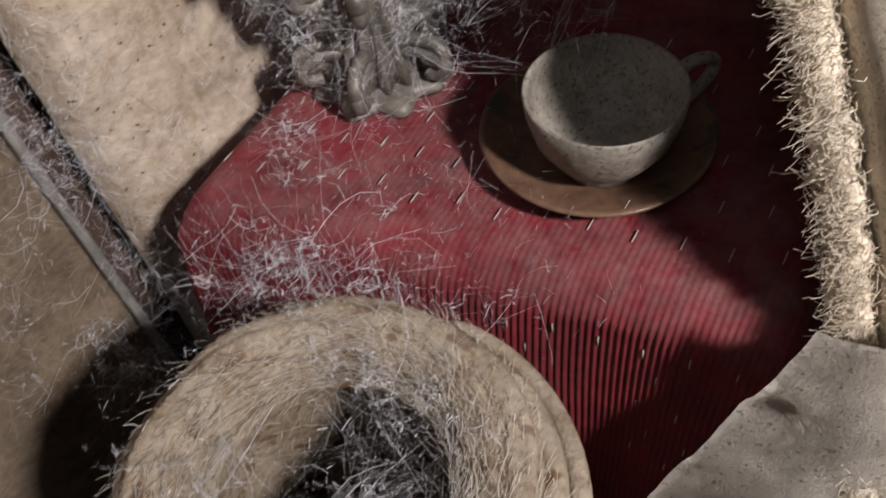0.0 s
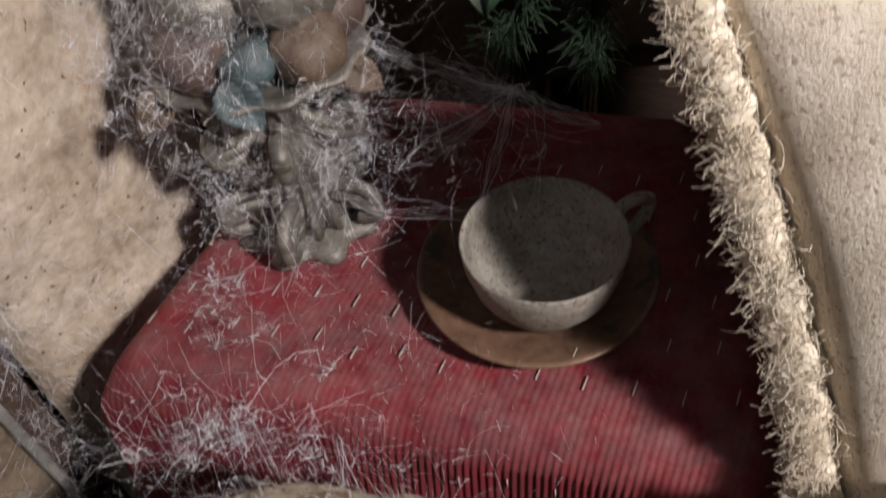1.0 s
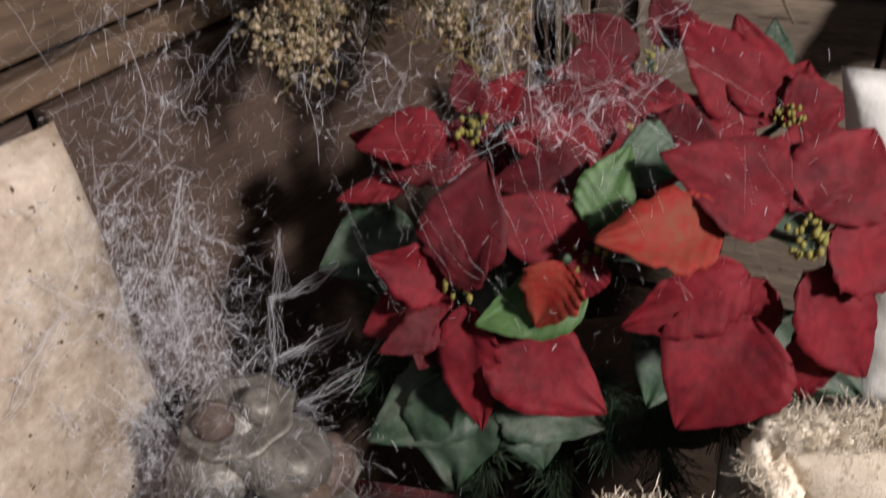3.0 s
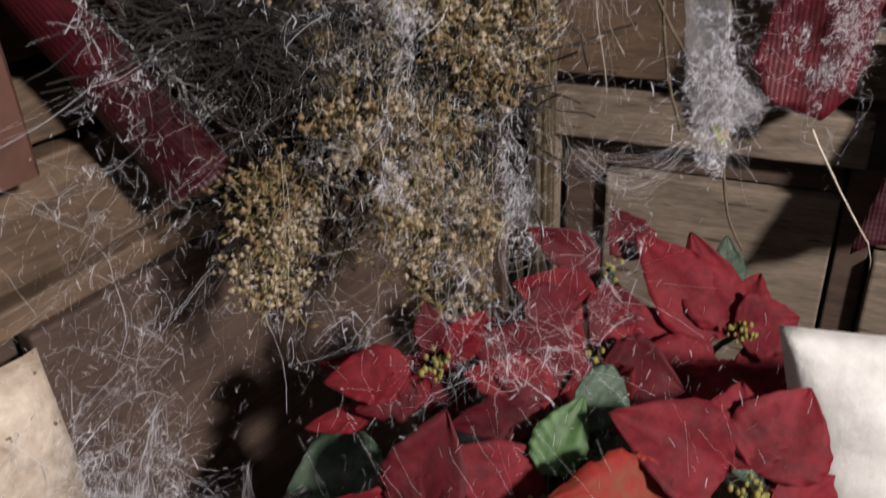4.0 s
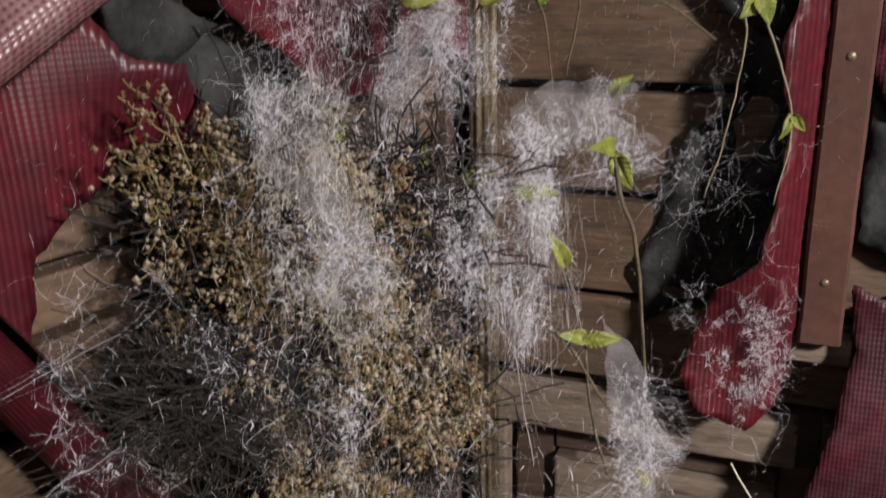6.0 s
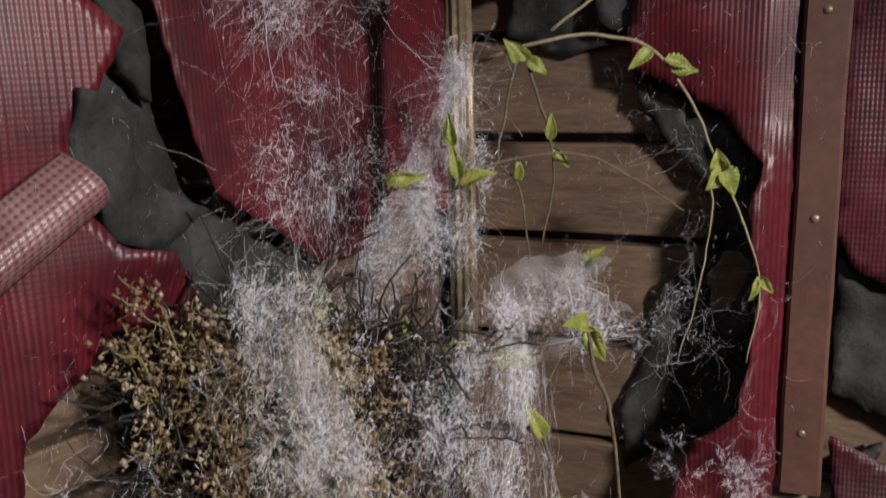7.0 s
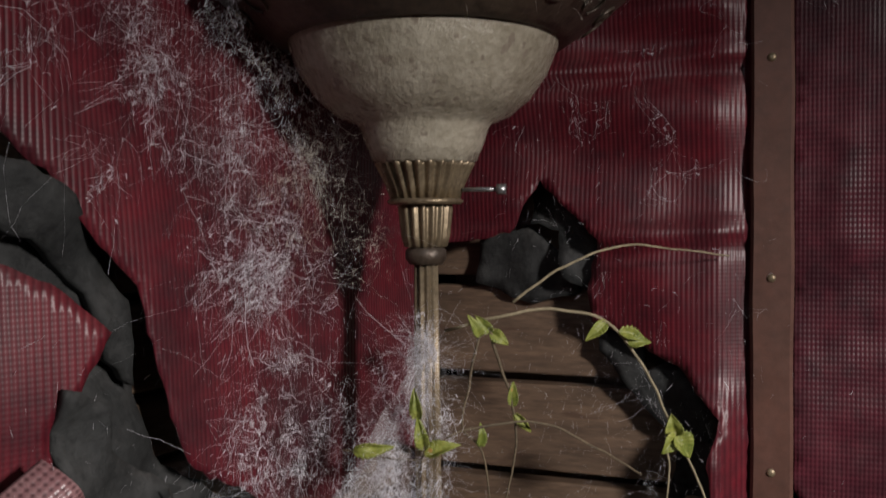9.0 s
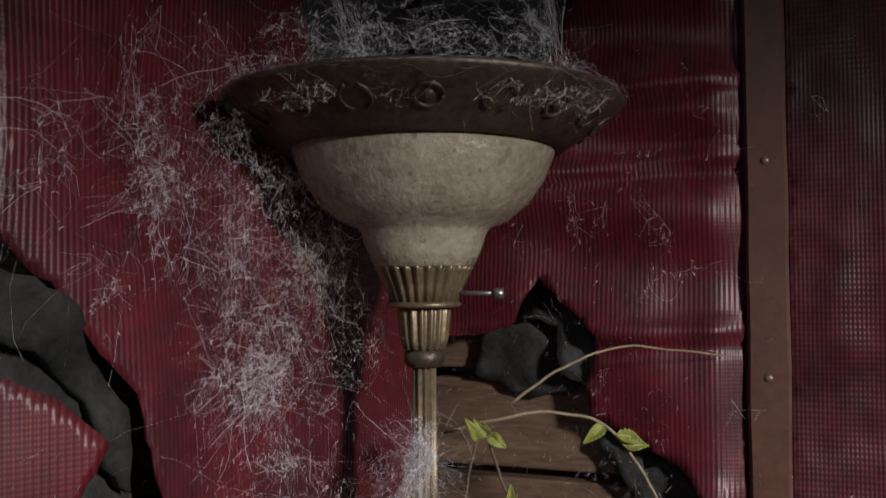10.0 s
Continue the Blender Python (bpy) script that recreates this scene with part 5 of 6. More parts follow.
vine([(0.222, 0.69, 1.40), (0.228, 0.69, 1.37), (0.238, 0.69, 1.33), (0.246, 0.69, 1.27), (0.258, 0.685, 1.22)], 0.0018, STEM, [(0.1, (-0.3, -0.4, 0.7), 0.032, 0.012), (0.48, (0.6, -0.4, 0.1), 0.028, 0.012), (0.5, (-0.5, -0.4, 0.3), 0.024, 0.011)], YG, 26, 10)
vine([(0.275, 0.77, 1.50), (0.24, 0.75, 1.45), (0.20, 0.74, 1.435), (0.14, 0.73, 1.45), (0.07, 0.73, 1.48)], 0.0012, STEM, [(0.0, (0.3, -0.4, 0.4), 0.024, 0.012), (0.55, (0.8, -0.4, 0.05), 0.034, 0.014), (0.8, (-0.2, -0.4, 0.8), 0.026, 0.012), (0.72, (0.5, -0.4, 0.3), 0.026, 0.013), (1.0, (-0.2, -0.5, 0.8), 0.03, 0.015)], YG, 24, 11)
vine([(0.375, 0.72, 1.196), (0.405, 0.72, 1.145), (0.442, 0.72, 1.086), (0.46, 0.74, 1.05)], 0.0008, FRINGE, [], "pale straight straw hanging off the wall", 12, 12)


# ---- dried bouquet ----
def octahedra(name, centres, sizes, mat, parent, label=""):
    c = np.asarray(centres)
    n = len(c)
    g = np.random.default_rng(n)
    basis = np.array([[1, 0, 0], [-1, 0, 0], [0, 1, 0], [0, -1, 0], [0, 0, 1], [0, 0, -1]], float)
    v = c[:, None, :] + basis[None] * (sizes[:, None, None] * g.uniform(0.6, 1.3, (n, 6, 1)))
    f = np.array([[0, 2, 4], [2, 1, 4], [1, 3, 4], [3, 0, 4], [2, 0, 5], [1, 2, 5], [3, 1, 5], [0, 3, 5]])
    faces = (np.arange(n)[:, None, None] * 6 + f[None]).reshape(-1, 3)
    me = bpy.data.meshes.new(name)
    me.from_pydata(v.reshape(-1, 3).tolist(), [], faces.tolist())
    me.materials.append(mat)
    ob = new(name, me)
    return hang(tagged(ob, label, kind="stuff"), parent)


def bouquet():
    root = Vector((0.10, 0.72, 0.749))
    ob = thing("dried_bouquet", "dried brown flower bouquet full of cobweb", "dried flowers", root)
    hang(part("vase", lathe([(0.0, 0.002), (0.04, 0.002), (0.055, 0.05), (0.05, 0.11), (0.034, 0.15), (0.042, 0.17), (0.038, 0.17), (0.03, 0.15), (0.0, 0.14)], root, 32), POT), ob)
    g = np.random.default_rng(21)
    mouth = np.array(root) + [0, 0, 0.16]
    twigs, seeds, pale = [], [], []
    # (number, centre, radii) of the tufts: the body, its brown right side, the peak, two sprays that hang out in front
    zones = ((46, (0.04, 0.655, 1.40), (0.095, 0.055, 0.10)), (16, (0.115, 0.65, 1.315), (0.035, 0.03, 0.045)), (14, (-0.025, 0.655, 1.49), (0.035, 0.03, 0.045)),
             (11, (-0.028, 0.60, 1.20), (0.022, 0.02, 0.05)), (14, (0.085, 0.60, 1.20), (0.04, 0.02, 0.055)), (8, (0.06, 0.60, 1.27), (0.05, 0.02, 0.02)))
    for count, centre, radii in zones:
        for _ in range(count):
            d = g.normal(size=3)
            head = np.array(centre) + d / np.linalg.norm(d) * g.uniform(0.2, 1.0) ** 0.4 * np.array(radii)
            mid = (mouth + head) / 2 + [0.3 * (head[0] - 0.1), 0.03, 0.12]
            line = np.array(smooth_line([mouth, mid, head], 14))
            hang(strands("stem", [(line[None, 5:], 0.0009)], DRY_STEM), ob)
            n = 13
            base = line[g.integers(9, 14, n)] + g.normal(0, 0.002, (n, 3))
            tw = wander(base, g.uniform(0.014, 0.038, n), 6, 0.3, (head - mid) * 4 + [0, -0.2, 0], int(g.integers(1, 9999)))
            fine = wander(tw[:, 3].repeat(2, axis=0), g.uniform(0.006, 0.016, 2 * n), 6, 0.35, (0, -0.3, 0.1), int(g.integers(1, 9999)))
            twigs += [tw, fine]
            light = g.random() < 0.25
            for t in np.concatenate([tw, fine]):
                m = g.integers(2, 5)
                p = t[g.integers(3, 6, m)] + g.normal(0, 0.0026, (m, 3))
                (pale if light or g.random() < 0.12 else seeds).append(p)
    hang(tagged(strands("twig", [(np.concatenate(twigs), 0.00055)], DRY_STEM, label="fine ochre twigs"), kind="stuff"), ob)
    for nm, lst, mt, lab in (("seed_head", seeds, DRY, "brown dried seed heads"), ("pale_seed_head", pale, DRY_PALE, "pale dried seed heads")):
        c = np.concatenate(lst)
        octahedra(nm, c, g.uniform(0.0010, 0.0029, len(c)), mt, ob, lab)
    # dark grass lying in front; the bush's shaded heart put in as dark threads
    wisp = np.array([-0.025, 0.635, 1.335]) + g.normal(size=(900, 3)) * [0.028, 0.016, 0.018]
    heart_shade = np.array([0.045, 0.70, 1.34]) + g.uniform(-1, 1, (1500, 3)) * [0.10, 0.025, 0.15]
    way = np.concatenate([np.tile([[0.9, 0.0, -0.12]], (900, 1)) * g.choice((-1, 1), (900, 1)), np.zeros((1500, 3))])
    lines = wander(np.concatenate([wisp, heart_shade]), g.uniform(0.03, 0.09, 2400), 7, 0.22, way, 77)
    hang(tagged(strands("grass_and_shade_fill", [(lines[:900], 0.0004), (lines[900:], 0.0009)], DRY_DARK, label="dark matted dry grass, with dark threads behind as shade"), kind="stuff"), ob)
    return ob


bouquet()


# ---- cobwebs ----
DENSE = 1.0


def clumped(points, n, seed, scale=26.0, chance=0.12):
    """The n of the points that lie where a web would gather: in drifts with holes between."""
    g = np.random.default_rng(seed + 4000)
    sh = Vector((seed * 1.7, seed * 0.9, 3.1))
    val = np.array([noise.noise(Vector((p[0], p[1], 0.5 * p[2])) * scale + sh) + 0.6 * noise.noise(Vector((p[0], p[1], 0.6 * p[2])) * scale * 2.7 + sh) for p in points.tolist()])
    val += g.normal(0, chance, len(val))
    return np.argsort(-val)[:n]


def cobweb(label, lines, radius, mat=WEB):
    """One patch of web: sets of threads in one mesh."""
    g = np.random.default_rng(len(label) + len(lines[0]))
    sets = [(l, r * np.where(g.uniform(0, 1, len(l)) < 0.2, 0.9, 0.42) * g.lognormal(0, 0.45, len(l))) for l, r in zip(lines, radius)]
    for l in lines:
        if l.shape[1] == 5:   # dust specks caught on the threads
            n = int(0.3 * len(l))
            p = l[g.integers(0, len(l), n), g.integers(0, 5, n)]
            sets.append((wander(p, g.uniform(0.001, 0.0045, n), 3, 0.2, (-0.3, 0, -0.9), n), g.uniform(0.00010, 0.00036, n)))
    return tagged(strands("cobweb", sets, mat), label, "cobweb", kind="stuff")


def blob(n, c, r, seed, power=0.4):
    g = np.random.default_rng(seed)
    d = g.normal(size=(n, 3))
    return np.array(c) + d / np.linalg.norm(d, axis=1, keepdims=True) * g.uniform(0, 1, (n, 1)) ** power * np.array(r)


def net(points, seed, reach=0.035):
    """Slack threads from each point to near ones: a tangle with holes, as spiders leave it."""
    g = np.random.default_rng(seed + 77)
    p = np.asarray(points)
    if len(p) > 1400:
        p = p[g.permutation(len(p))[:1400]]
    far = np.linalg.norm(p[:, None] - p[None], axis=2)
    near = np.argsort(far, axis=1)
    k = np.concatenate([near[:, 3:4], near[:, 7:8]], axis=1)
    i, j = np.repeat(np.arange(len(p)), 2), k.reshape(-1)
    keep = far[i, j] < reach
    a, b = p[i[keep]][:, None], p[j[keep]][:, None]
    s = np.linspace(0, 1, 5)[None, :, None]
    line = a * (1 - s) + b * s
    slack = far[i, j][keep][:, None, None]
    bend = g.normal(0, 0.10, (len(line), 1, 3)) * slack
    bend[:, :, 2] -= 0.08 * slack[:, :, 0]
    return line + bend * (4 * s * (1 - s)) + g.normal(0, 0.0003, line.shape)


def fuzz(n, c, r, seed, ln=(0.015, 0.075), curl=0.38, pull=(0, 0, -0.15), power=0.5):
    n = int(n * DENSE)
    g = np.random.default_rng(seed + 500)
    p = blob(4 * n, c, r, seed, power)
    p = p[clumped(p, n, seed)]
    return np.concatenate([wander(p[::2], g.uniform(*ln, len(p[::2])), 5, 0.6 * curl, pull, seed + 900), net(p, seed)])


def flecks(n, c, r, seed, ln=(0.003, 0.009)):
    n = int(n * 1.5)
    g = np.random.default_rng(seed + 300)
    return wander(blob(n, c, r, seed, 0.6), g.uniform(*ln, n), 3, 0.1, (-0.3, 0, -1.6), seed + 301)


def sag(a, b, n, seed, drop=0.01, spread=0.004, points=11):
    """Threads from near a to near b with a slack."""
    g = np.random.default_rng(seed)
    s = np.linspace(0, 1, points)[None, :, None]
    p = np.array(a)[None, None] + g.normal(0, spread, (n, 1, 3))
    q = np.array(b)[None, None] + g.normal(0, spread, (n, 1, 3))
    line = p * (1 - s) + q * s
    line[:, :, 2] -= (4 * s * (1 - s))[:, :, 0] * g.uniform(0.2, 1, (n, 1)) * drop
    wig = np.cumsum(g.normal(0, 0.0012, (n, points, 3)), axis=1) * (s * (1 - s)) * 4
    return line + wig


def veil(line_a, line_b, n, seed, mess=0.003, points=9, chance=0.3):
    """A torn sheet of web stretched between two lines, with cross threads."""
    g = np.random.default_rng(seed)
    a, b = np.array(smooth_line(line_a, 40)), np.array(smooth_line(line_b, 40))
    m = 4 * n
    i, k = g.integers(0, 40, m), g.uniform(0, 1, (m, 1))
    p = a[i] * (1 - k) + b[np.clip(i + g.integers(-4, 5, m), 0, 39)] * k + g.normal(0, mess, (m, 3))
    p = p[clumped(p, n, seed, 45.0, chance)]
    along = (b.mean(axis=0) - a.mean(axis=0))
    along = along / np.linalg.norm(along)
    h = len(p[::2])
    return np.concatenate([wander(p[::2], g.uniform(0.008, 0.04, h), 5, 0.35, along * g.choice((-0.9, 0.9), (h, 1)), seed + 11), net(p, seed, 0.02)])


def on_sheet(n, place, u, z, out, seed, ln=(0.015, 0.075), curl=0.28):
    """Curly threads lying on a stretch of wall, thickest in its middle."""
    g = np.random.default_rng(seed)
    n = int(n * DENSE)
    pts = np.array([place(g.normal(u[0], u[1]), g.normal(z[0], z[1]), g.uniform(*out)) for _ in range(4 * n)])
    pts = pts[clumped(pts, n, seed)]
    return np.concatenate([wander(pts[::2], g.uniform(*ln, len(pts[::2])), 5, 0.7 * curl, (-0.25, 0, -0.5), seed + 70), net(pts, seed, 0.03)])


F, H = 0.000075, 0.00014   # fine and middle thread

# table front and cloth
cobweb("white cobweb spun over red cloth", [
    np.concatenate([sag(on_table(a, b, TOP + 0.006), on_table(a + da, b - 0.10, TOP - dz), 7, int(a * 1000 + b * 100), 0.004, 0.010) for a, b, da, dz in ((0.01, 0.06, 0.06, 0.03), (0.05, 0.02, 0.10, 0.09), (0.12, 0.02, 0.08, 0.06), (0.18, 0.03, 0.05, 0.10), (0.02, -0.03, 0.16, 0.06), (0.1, -0.03, 0.12, 0.04))]),
    fuzz(420, on_table(0.10, -0.03, TOP - 0.02), (0.12, 0.04, 0.035), 1), fuzz(260, on_table(0.06, 0.06, TOP + 0.008), (0.06, 0.06, 0.006), 2), fuzz(260, on_table(0.2, 0.0, TOP - 0.02), (0.11, 0.05, 0.03), 3),
    flecks(800, on_table(0.17, 0.0, TOP - 0.01), (0.19, 0.11, 0.05), 4)], [H, H, F, F, H])
# rim of the basket
cobweb("cobweb stretched across a basket's mouth", [
    np.concatenate([sag((-0.1 + 0.085 * math.cos(a), 0.163 + 0.085 * math.sin(a), 0.785), (-0.1 + 0.08 * math.cos(a + d), 0.163 + 0.08 * math.sin(a + d), 0.77), 3, 40 + i, 0.02, 0.006) for i, (a, d) in enumerate(zip(np.linspace(0, 6, 26), np.tile((1.1, 1.9, 2.6), 9)))]),
    fuzz(360, (-0.1, 0.19, 0.79), (0.11, 0.085, 0.012), 5), flecks(300, (-0.1, 0.18, 0.80), (0.12, 0.10, 0.02), 6), fuzz(150, (-0.06, 0.16, 0.75), (0.05, 0.05, 0.03), 9)], [F, F, H, F])
# left lower wall
cobweb("thick dusty cobweb on a lower wall", [on_sheet(900, on_left, (-0.47, 0.04), (0.75, 0.12), (0.01, 0.05), 7), on_sheet(500, on_left, (-0.30, 0.08), (0.85, 0.2), (0.012, 0.03), 8), flecks(700, (-0.30, 0.42, 0.75), (0.09, 0.09, 0.25), 10, (0.004, 0.014))], [F, F, H])
# fruit stand
cobweb("white cobweb wrapped round a fruit stand", [
    fuzz(1500, (-0.105, 0.470, 0.90), (0.095, 0.085, 0.10), 11), fuzz(500, (-0.13, 0.50, 1.02), (0.06, 0.06, 0.12), 12), fuzz(420, (-0.07, 0.46, 0.80), (0.09, 0.07, 0.05), 13), flecks(1000, (-0.1, 0.47, 0.92), (0.12, 0.10, 0.20), 14),
    np.concatenate([sag(a, b, 6, 50 + i, 0.012, 0.006) for i, (a, b) in enumerate((((-0.10, 0.49, 1.07), (-0.20, 0.55, 1.0)), ((-0.10, 0.485, 1.0), (-0.17, 0.50, 0.90)), ((-0.06, 0.46, 0.88), (0.01, 0.47, 0.86)), ((-0.06, 0.45, 0.80), (0.03, 0.42, 0.80)), ((0.01, 0.47, 0.88), (0.09, 0.43, 0.85)), ((-0.03, 0.52, 0.97), (0.02, 0.55, 1.0)), ((-0.10, 0.49, 1.08), (-0.09, 0.52, 0.90)), ((-0.19, 0.53, 0.97), (-0.09, 0.49, 0.9))))])], [F, F, F, H, H])
cobweb("pale cobweb clump hanging beside a tan panel", [veil([(-0.175, 0.56, 1.12), (-0.15, 0.53, 1.02), (-0.14, 0.51, 0.93)], [(-0.09, 0.58, 1.10), (-0.08, 0.55, 1.0), (-0.07, 0.52, 0.90)], 380, 15), fuzz(520, (-0.13, 0.53, 1.0), (0.05, 0.04, 0.08), 16), flecks(260, (-0.12, 0.52, 1.02), (0.09, 0.06, 0.12), 17)], [F, F, H])
# tan panel and left slats
cobweb("thin cobweb over slats and a tan panel", [on_sheet(300, on_left, (-0.30, 0.08), (1.02, 0.08), (0.012, 0.05), 18), on_sheet(170, on_left, (-0.15, 0.06), (1.18, 0.06), (0.0, 0.05), 19), flecks(420, (-0.13, 0.60, 1.15), (0.10, 0.08, 0.12), 20),
    np.concatenate([sag(on_left(a, b, 0.05), on_left(c, d, 0.07), 4, 80 + i, 0.008, 0.004) for i, (a, b, c, d) in enumerate(((-0.26, 1.2, -0.08, 1.26), (-0.24, 1.12, -0.10, 1.19), (-0.3, 1.03, -0.15, 1.10), (-0.26, 1.3, -0.1, 1.33), (-0.22, 1.38, -0.12, 1.40), (-0.28, 1.05, -0.2, 0.98)))])], [F, F, H, F])
# poinsettias
cobweb("thin cobweb and dust threads on red bracts", [flecks(420, (0.15, 0.50, 1.10), (0.16, 0.08, 0.11), 21), fuzz(160, (0.12, 0.55, 1.15), (0.06, 0.05, 0.03), 22), np.concatenate([sag((0.0 + 0.03 * i, 0.46, 1.16), (0.02 + 0.035 * i, 0.47, 1.06), 2, 120 + i, 0.005, 0.01) for i in range(8)])], [H, F, F])
# the bush
cobweb("dense white cobweb caught in dried flowers", [fuzz(420, (0.075, 0.60, 1.40), (0.14, 0.06, 0.11), 23),
    veil([(0.02, 0.61, 1.54), (0.055, 0.60, 1.545), (0.095, 0.61, 1.53)], [(0.03, 0.585, 1.40), (0.065, 0.58, 1.39), (0.10, 0.585, 1.40)], 1100, 61), veil([(0.17, 0.69, 1.50), (0.20, 0.69, 1.50), (0.225, 0.70, 1.49)], [(0.14, 0.66, 1.34), (0.17, 0.66, 1.33), (0.20, 0.67, 1.34)], 1900, 62), veil([(0.055, 0.58, 1.36), (0.072, 0.58, 1.36)], [(0.045, 0.575, 1.24), (0.064, 0.575, 1.23)], 260, 63), veil([(0.118, 0.62, 1.28), (0.132, 0.62, 1.27)], [(0.128, 0.615, 1.17), (0.142, 0.615, 1.17)], 240, 64), veil([(0.14, 0.68, 1.45), (0.16, 0.68, 1.45)], [(0.13, 0.66, 1.38), (0.17, 0.66, 1.38)], 260, 65), fuzz(450, (0.09, 0.575, 1.18), (0.13, 0.05, 0.12), 25), flecks(1000, (0.07, 0.58, 1.30), (0.19, 0.08, 0.28), 26)], [F, F, F, F, F, F, F, H])
cobweb("dusty cobweb hanging from dried flowers", [np.concatenate([sag((x, y, z), (x + dx, y - 0.02, z - dz), 6, 140 + i, 0.01, 0.012) for i, (x, y, z, dx, dz) in enumerate(((0.10, 0.60, 1.30, -0.01, 0.14), (0.12, 0.60, 1.25, 0.01, 0.16), (0.16, 0.62, 1.42, 0.03, 0.12), (0.06, 0.6, 1.46, 0.02, 0.14), (-0.02, 0.6, 1.26, 0.0, 0.12), (0.15, 0.60, 1.18, 0.0, 0.10)))]), fuzz(450, (0.05, 0.60, 1.28), (0.14, 0.06, 0.16), 27), veil([(0.02, 0.61, 1.54), (0.05, 0.60, 1.545), (0.08, 0.61, 1.53)], [(0.03, 0.585, 1.40), (0.065, 0.58, 1.39), (0.10, 0.585, 1.40)], 1200, 71)], [H, F, F], WEB_WARM)
# vines and lamp pole
cobweb("white cobweb veil hung from a lamp pole and vines", [
    veil([(0.185, 0.79, 1.68), (0.165, 0.785, 1.62), (0.13, 0.78, 1.565), (0.09, 0.77, 1.50), (0.05, 0.74, 1.45)], [(0.20, 0.79, 1.62), (0.20, 0.78, 1.56), (0.185, 0.77, 1.50), (0.14, 0.76, 1.44), (0.08, 0.74, 1.42)], 1900, 28), fuzz(700, (0.13, 0.77, 1.54), (0.045, 0.03, 0.05), 29), fuzz(400, (0.175, 0.785, 1.64), (0.015, 0.02, 0.045), 30),
    veil([(0.19, 0.75, 1.48), (0.25, 0.76, 1.50), (0.29, 0.77, 1.50)], [(0.21, 0.74, 1.435), (0.26, 0.74, 1.44), (0.32, 0.75, 1.45)], 1100, 31), np.concatenate([sag((0.09, 0.72, 1.44), (0.31, 0.75, 1.45), 26, 160, 0.012, 0.006), sag((0.21, 0.75, 1.45), (0.19, 0.68, 1.32), 40, 161, 0.0, 0.014), sag((0.23, 0.75, 1.44), (0.22, 0.68, 1.34), 30, 162, 0.0, 0.01)])], [F, F, F, F, F])
matted = sheet([(0.252, 1.345), (0.272, 1.33), (0.286, 1.302), (0.290, 1.268), (0.319, 1.233), (0.299, 1.222), (0.293, 1.178), (0.274, 1.19), (0.268, 1.215), (0.261, 1.25), (0.256, 1.29)], lambda u, v, n=0.0: Vector((u, 0.686 - n, v)), lambda u, v: 0.006 * noise.noise(Vector((u * 40, v * 30, 2))), 0.0008, 0.005, 0.003, 5)
tagged(part("cobweb", matted, WEB_SHEET), "matted grey-white cobweb sheet on a hanging stem", "cobweb")
# matted sheets: one cupped under the vines, one down from it, one off the lamp's pole, one over the bush
for points, depth, label in (
        ([(0.196, 1.492), (0.215, 1.512), (0.255, 1.518), (0.292, 1.508), (0.270, 1.490), (0.312, 1.462), (0.285, 1.455), (0.245, 1.462), (0.215, 1.455), (0.200, 1.47)], lambda u, v: 0.752 - 0.4 * (v - 1.48), "matted white cobweb cupped under vines"),
        ([(0.205, 1.452), (0.228, 1.458), (0.226, 1.42), (0.215, 1.39), (0.207, 1.35), (0.190, 1.325), (0.196, 1.37), (0.203, 1.41)], lambda u, v: 0.69 + 0.45 * (v - 1.33), "matted cobweb strip hanging over dried flowers"),
        ([(0.172, 1.675), (0.184, 1.66), (0.182, 1.60), (0.165, 1.57), (0.148, 1.55), (0.12, 1.50), (0.098, 1.455), (0.088, 1.50), (0.105, 1.54), (0.135, 1.585), (0.16, 1.63)], lambda u, v: 0.775, "thin matted cobweb hung from a lamp pole"),
        ([(0.022, 1.53), (0.05, 1.525), (0.062, 1.49), (0.085, 1.455), (0.09, 1.41), (0.06, 1.395), (0.035, 1.42), (0.04, 1.46), (0.02, 1.49)], lambda u, v: 0.605 + 0.25 * (v - 1.4), "dusty matted cobweb over dried flowers")):
    mat_sheet = sheet(points, lambda u, v, n=0.0, depth=depth: Vector((u, depth(u, v) - n, v)), lambda u, v: 0.012 * noise.noise(Vector((u * 45, v * 35, 5))) + 0.005 * noise.noise(Vector((u * 130, v * 110, 2))), 0.0008, 0.005, 0.006, int(points[0][0] * 1000))
    tagged(part("cobweb", mat_sheet, WEB_SHEET), label, "cobweb")
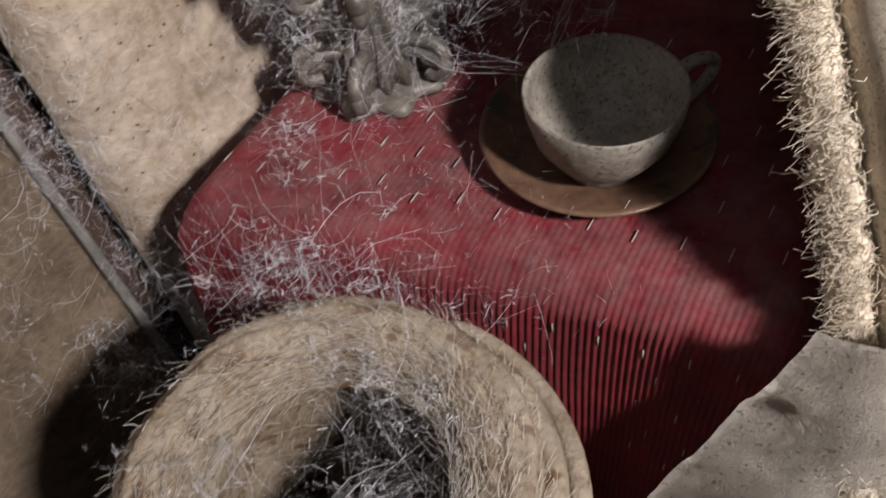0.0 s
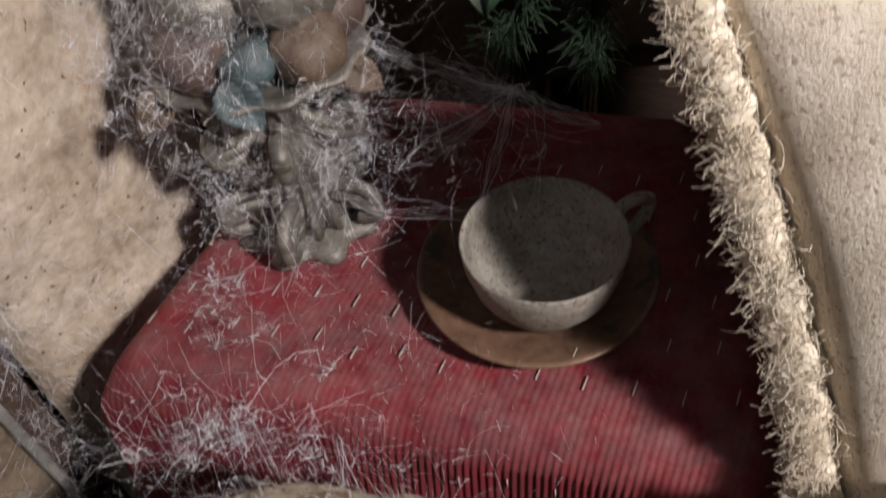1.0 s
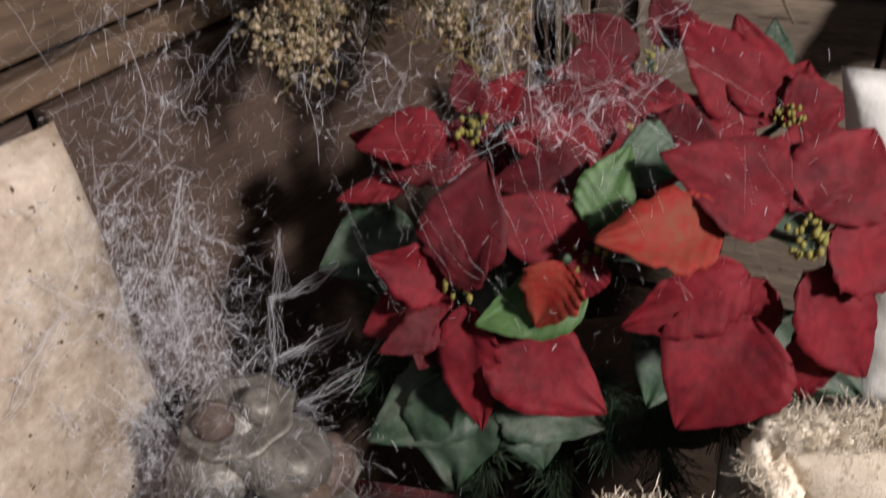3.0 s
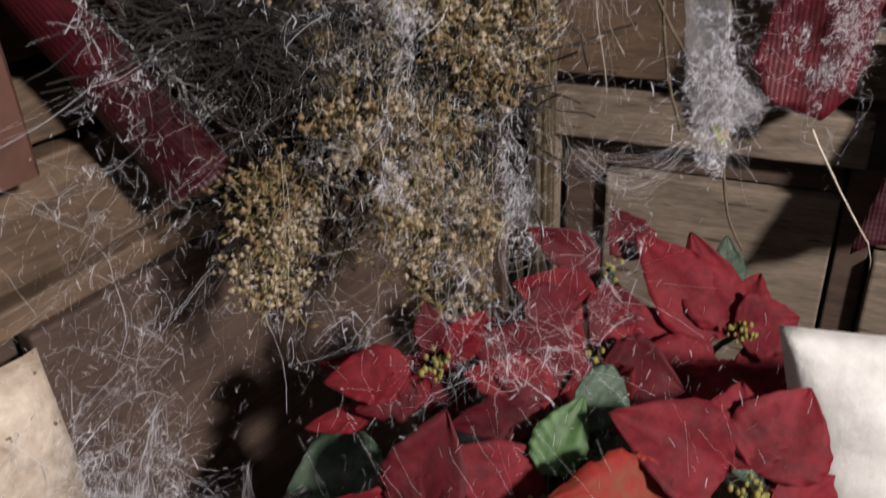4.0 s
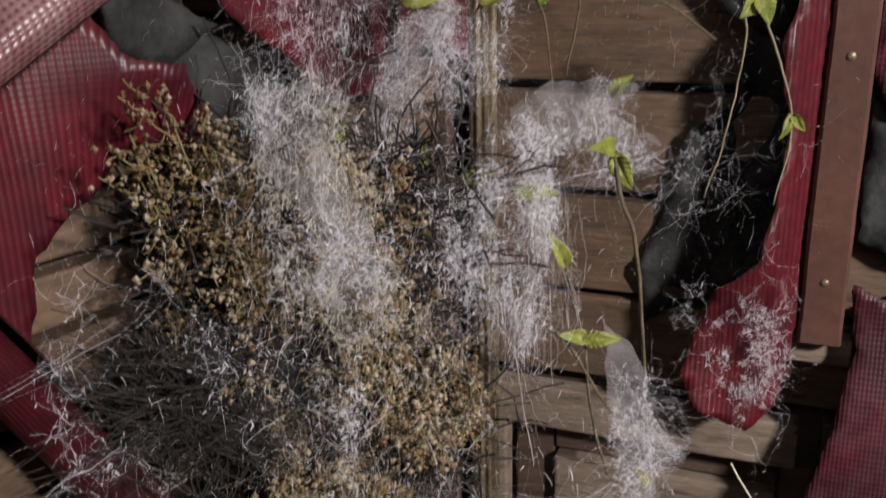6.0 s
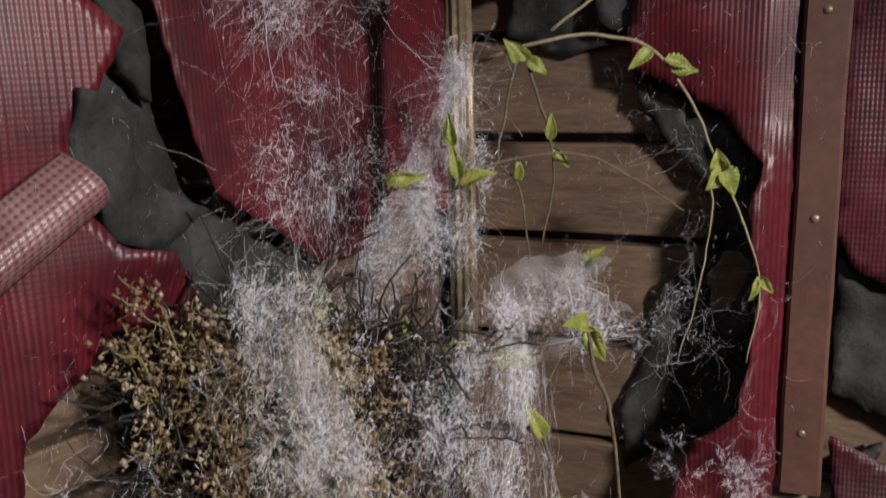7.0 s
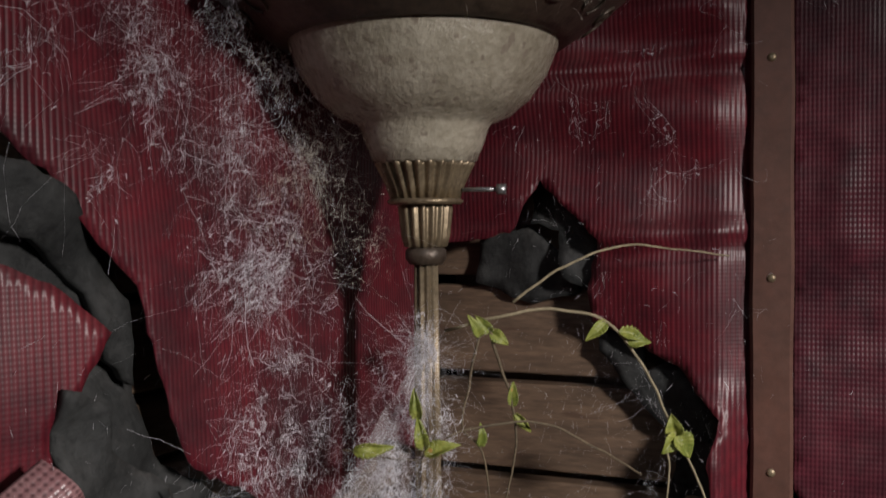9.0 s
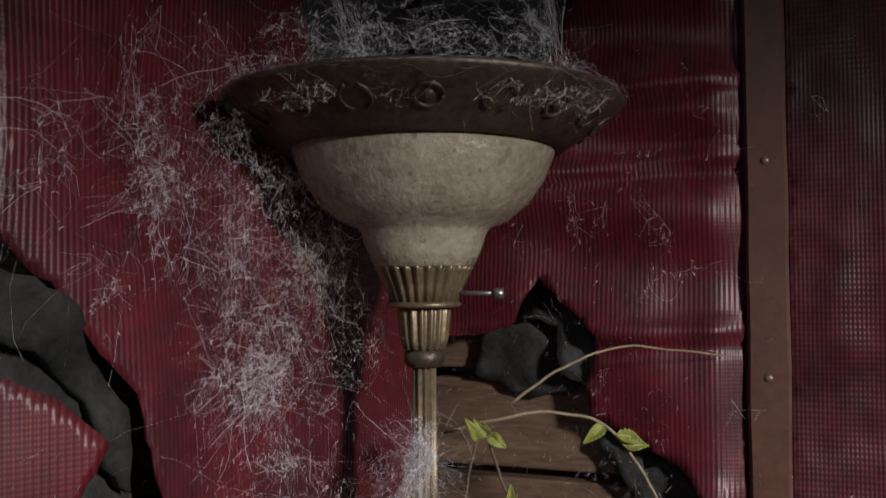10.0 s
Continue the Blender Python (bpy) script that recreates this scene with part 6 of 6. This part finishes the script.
# ropes of web between the panel, the fruit stand and the cup
KNOT = (0.053, 0.46, 0.861)
cobweb("ropes of cobweb strung from a knot over a teacup", [np.concatenate([sag(KNOT, b, 12, 300 + i, 0.006, 0.0014) for i, b in enumerate(((-0.004, 0.46, 0.862), (0.106, 0.46, 0.825), (0.029, 0.45, 0.785), (-0.024, 0.46, 0.81), (0.018, 0.47, 0.879), (-0.031, 0.47, 0.903)))]), fuzz(160, (0.02, 0.45, 0.84), (0.07, 0.03, 0.04), 91)], [H, F])
cobweb("ropes of cobweb from a tan panel to a fruit stand", [np.concatenate([sag(a, b, 12, 320 + i, 0.006, 0.0016) for i, (a, b) in enumerate((
    ((-0.052, 0.535, 1.082), (-0.065, 0.535, 1.033)), ((-0.065, 0.535, 1.033), (-0.072, 0.532, 0.981)), ((-0.072, 0.532, 0.981), (-0.087, 0.525, 0.944)), ((-0.144, 0.54, 1.064), (-0.125, 0.535, 1.061)), ((-0.125, 0.535, 1.061), (-0.131, 0.53, 0.99)),
    ((-0.19, 0.52, 1.046), (-0.144, 0.54, 1.064)), ((-0.233, 0.49, 0.995), (-0.19, 0.52, 1.046)), ((-0.107, 0.56, 1.113), (-0.125, 0.535, 1.061)), ((-0.065, 0.535, 1.033), (-0.02, 0.54, 1.05)), ((-0.072, 0.535, 0.981), (-0.02, 0.54, 1.0)), ((-0.063, 0.53, 0.94), (-0.017, 0.53, 0.968))))])], [H])
cobweb("loose cobweb threads on a hanging stem", [veil([(0.262, 0.685, 1.31), (0.258, 0.68, 1.25), (0.268, 0.68, 1.20)], [(0.287, 0.685, 1.30), (0.300, 0.685, 1.245), (0.292, 0.68, 1.18)], 420, 32, 0.002, 9, 2.0), sag((0.29, 0.685, 1.26), (0.318, 0.69, 1.232), 40, 163, 0.004, 0.004), sag((0.295, 0.685, 1.22), (0.318, 0.69, 1.232), 40, 164, 0.004, 0.003), sag((0.18, 0.66, 1.22), (0.26, 0.68, 1.21), 34, 165, 0.035, 0.004), fuzz(260, (0.275, 0.68, 1.25), (0.02, 0.01, 0.06), 33)], [F, F, F, F, F])
# wall behind the lamp
cobweb("cobweb clinging to red vinyl behind a lamp", [on_sheet(1300, on_left, (0.085, 0.028), (1.66, 0.09), (0.03, 0.05), 34), on_sheet(550, on_left, (0.17, 0.06), (1.60, 0.07), (0.02, 0.06), 35), on_sheet(700, on_left, (0.0, 0.05), (1.85, 0.06), (0.02, 0.045), 36), on_sheet(420, on_left, (0.06, 0.09), (1.88, 0.05), (0.03, 0.06), 44), flecks(1100, (0.0, 0.80, 1.72), (0.14, 0.06, 0.26), 37)], [F, F, F, F, H])
cobweb("cobweb hanging between a wall and a lamp rim", [veil([(0.0, 0.80, 1.93), (0.05, 0.80, 1.88), (0.08, 0.84, 1.80)], [(0.02, 0.77, 1.94), (0.10, 0.86, 1.86), (0.14, 0.88, 1.76)], 520, 38), fuzz(500, (0.10, 0.83, 1.78), (0.08, 0.04, 0.09), 39)], [F, F], WEB_WARM)
cobweb("white cobweb strung over a lamp's top", [veil([(0.03, 0.72, 1.945), (0.12, 0.66, 1.95), (0.24, 0.66, 1.95), (0.33, 0.74, 1.945)], [(0.05, 0.85, 2.04), (0.13, 0.80, 2.06), (0.25, 0.80, 2.06), (0.30, 0.9, 2.05)], 520, 40), np.concatenate([sag((LX + 0.172 * math.cos(a), LY + 0.172 * math.sin(a), 1.946), (LX + 0.172 * math.cos(a + 0.3), LY + 0.172 * math.sin(a + 0.3), 1.945), 10, 200 + i, 0.0, 0.003) for i, a in enumerate(np.linspace(3.3, 6.1, 10))]), fuzz(420, (0.16, 0.72, 1.97), (0.12, 0.05, 0.03), 41), sag((0.12, 0.66, 1.95), (0.10, 0.70, 2.05), 30, 220, 0.0, 0.008), sag((0.26, 0.66, 1.95), (0.265, 0.70, 2.05), 40, 221, 0.0, 0.008)], [F, F, F, F, F])
cobweb("dusty cobweb clinging to a lamp rim", [fuzz(700, (LX, LY - 0.11, 1.928), (0.15, 0.06, 0.014), 66, (0.006, 0.03))], [F], WEB_WARM)
# right wall and left slats
cobweb("fine cobweb dust on red vinyl", [on_sheet(1300, on_right, (-0.085, 0.026), (1.235, 0.045), (0.05, 0.066), 42, (0.004, 0.018), 0.6), on_sheet(160, on_right, (-0.1, 0.09), (1.85, 0.12), (0.03, 0.04), 43, (0.005, 0.02)), on_sheet(260, on_right, (-0.12, 0.05), (1.42, 0.09), (0.01, 0.05), 45), on_sheet(220, on_left, (-0.14, 0.035), (1.33, 0.06), (0.06, 0.075), 46, (0.005, 0.025)), flecks(700, (0.36, 0.86, 1.6), (0.2, 0.1, 0.4), 47), flecks(420, (-0.09, 0.66, 1.45), (0.09, 0.08, 0.25), 48)], [F, F, F, F, F, F])
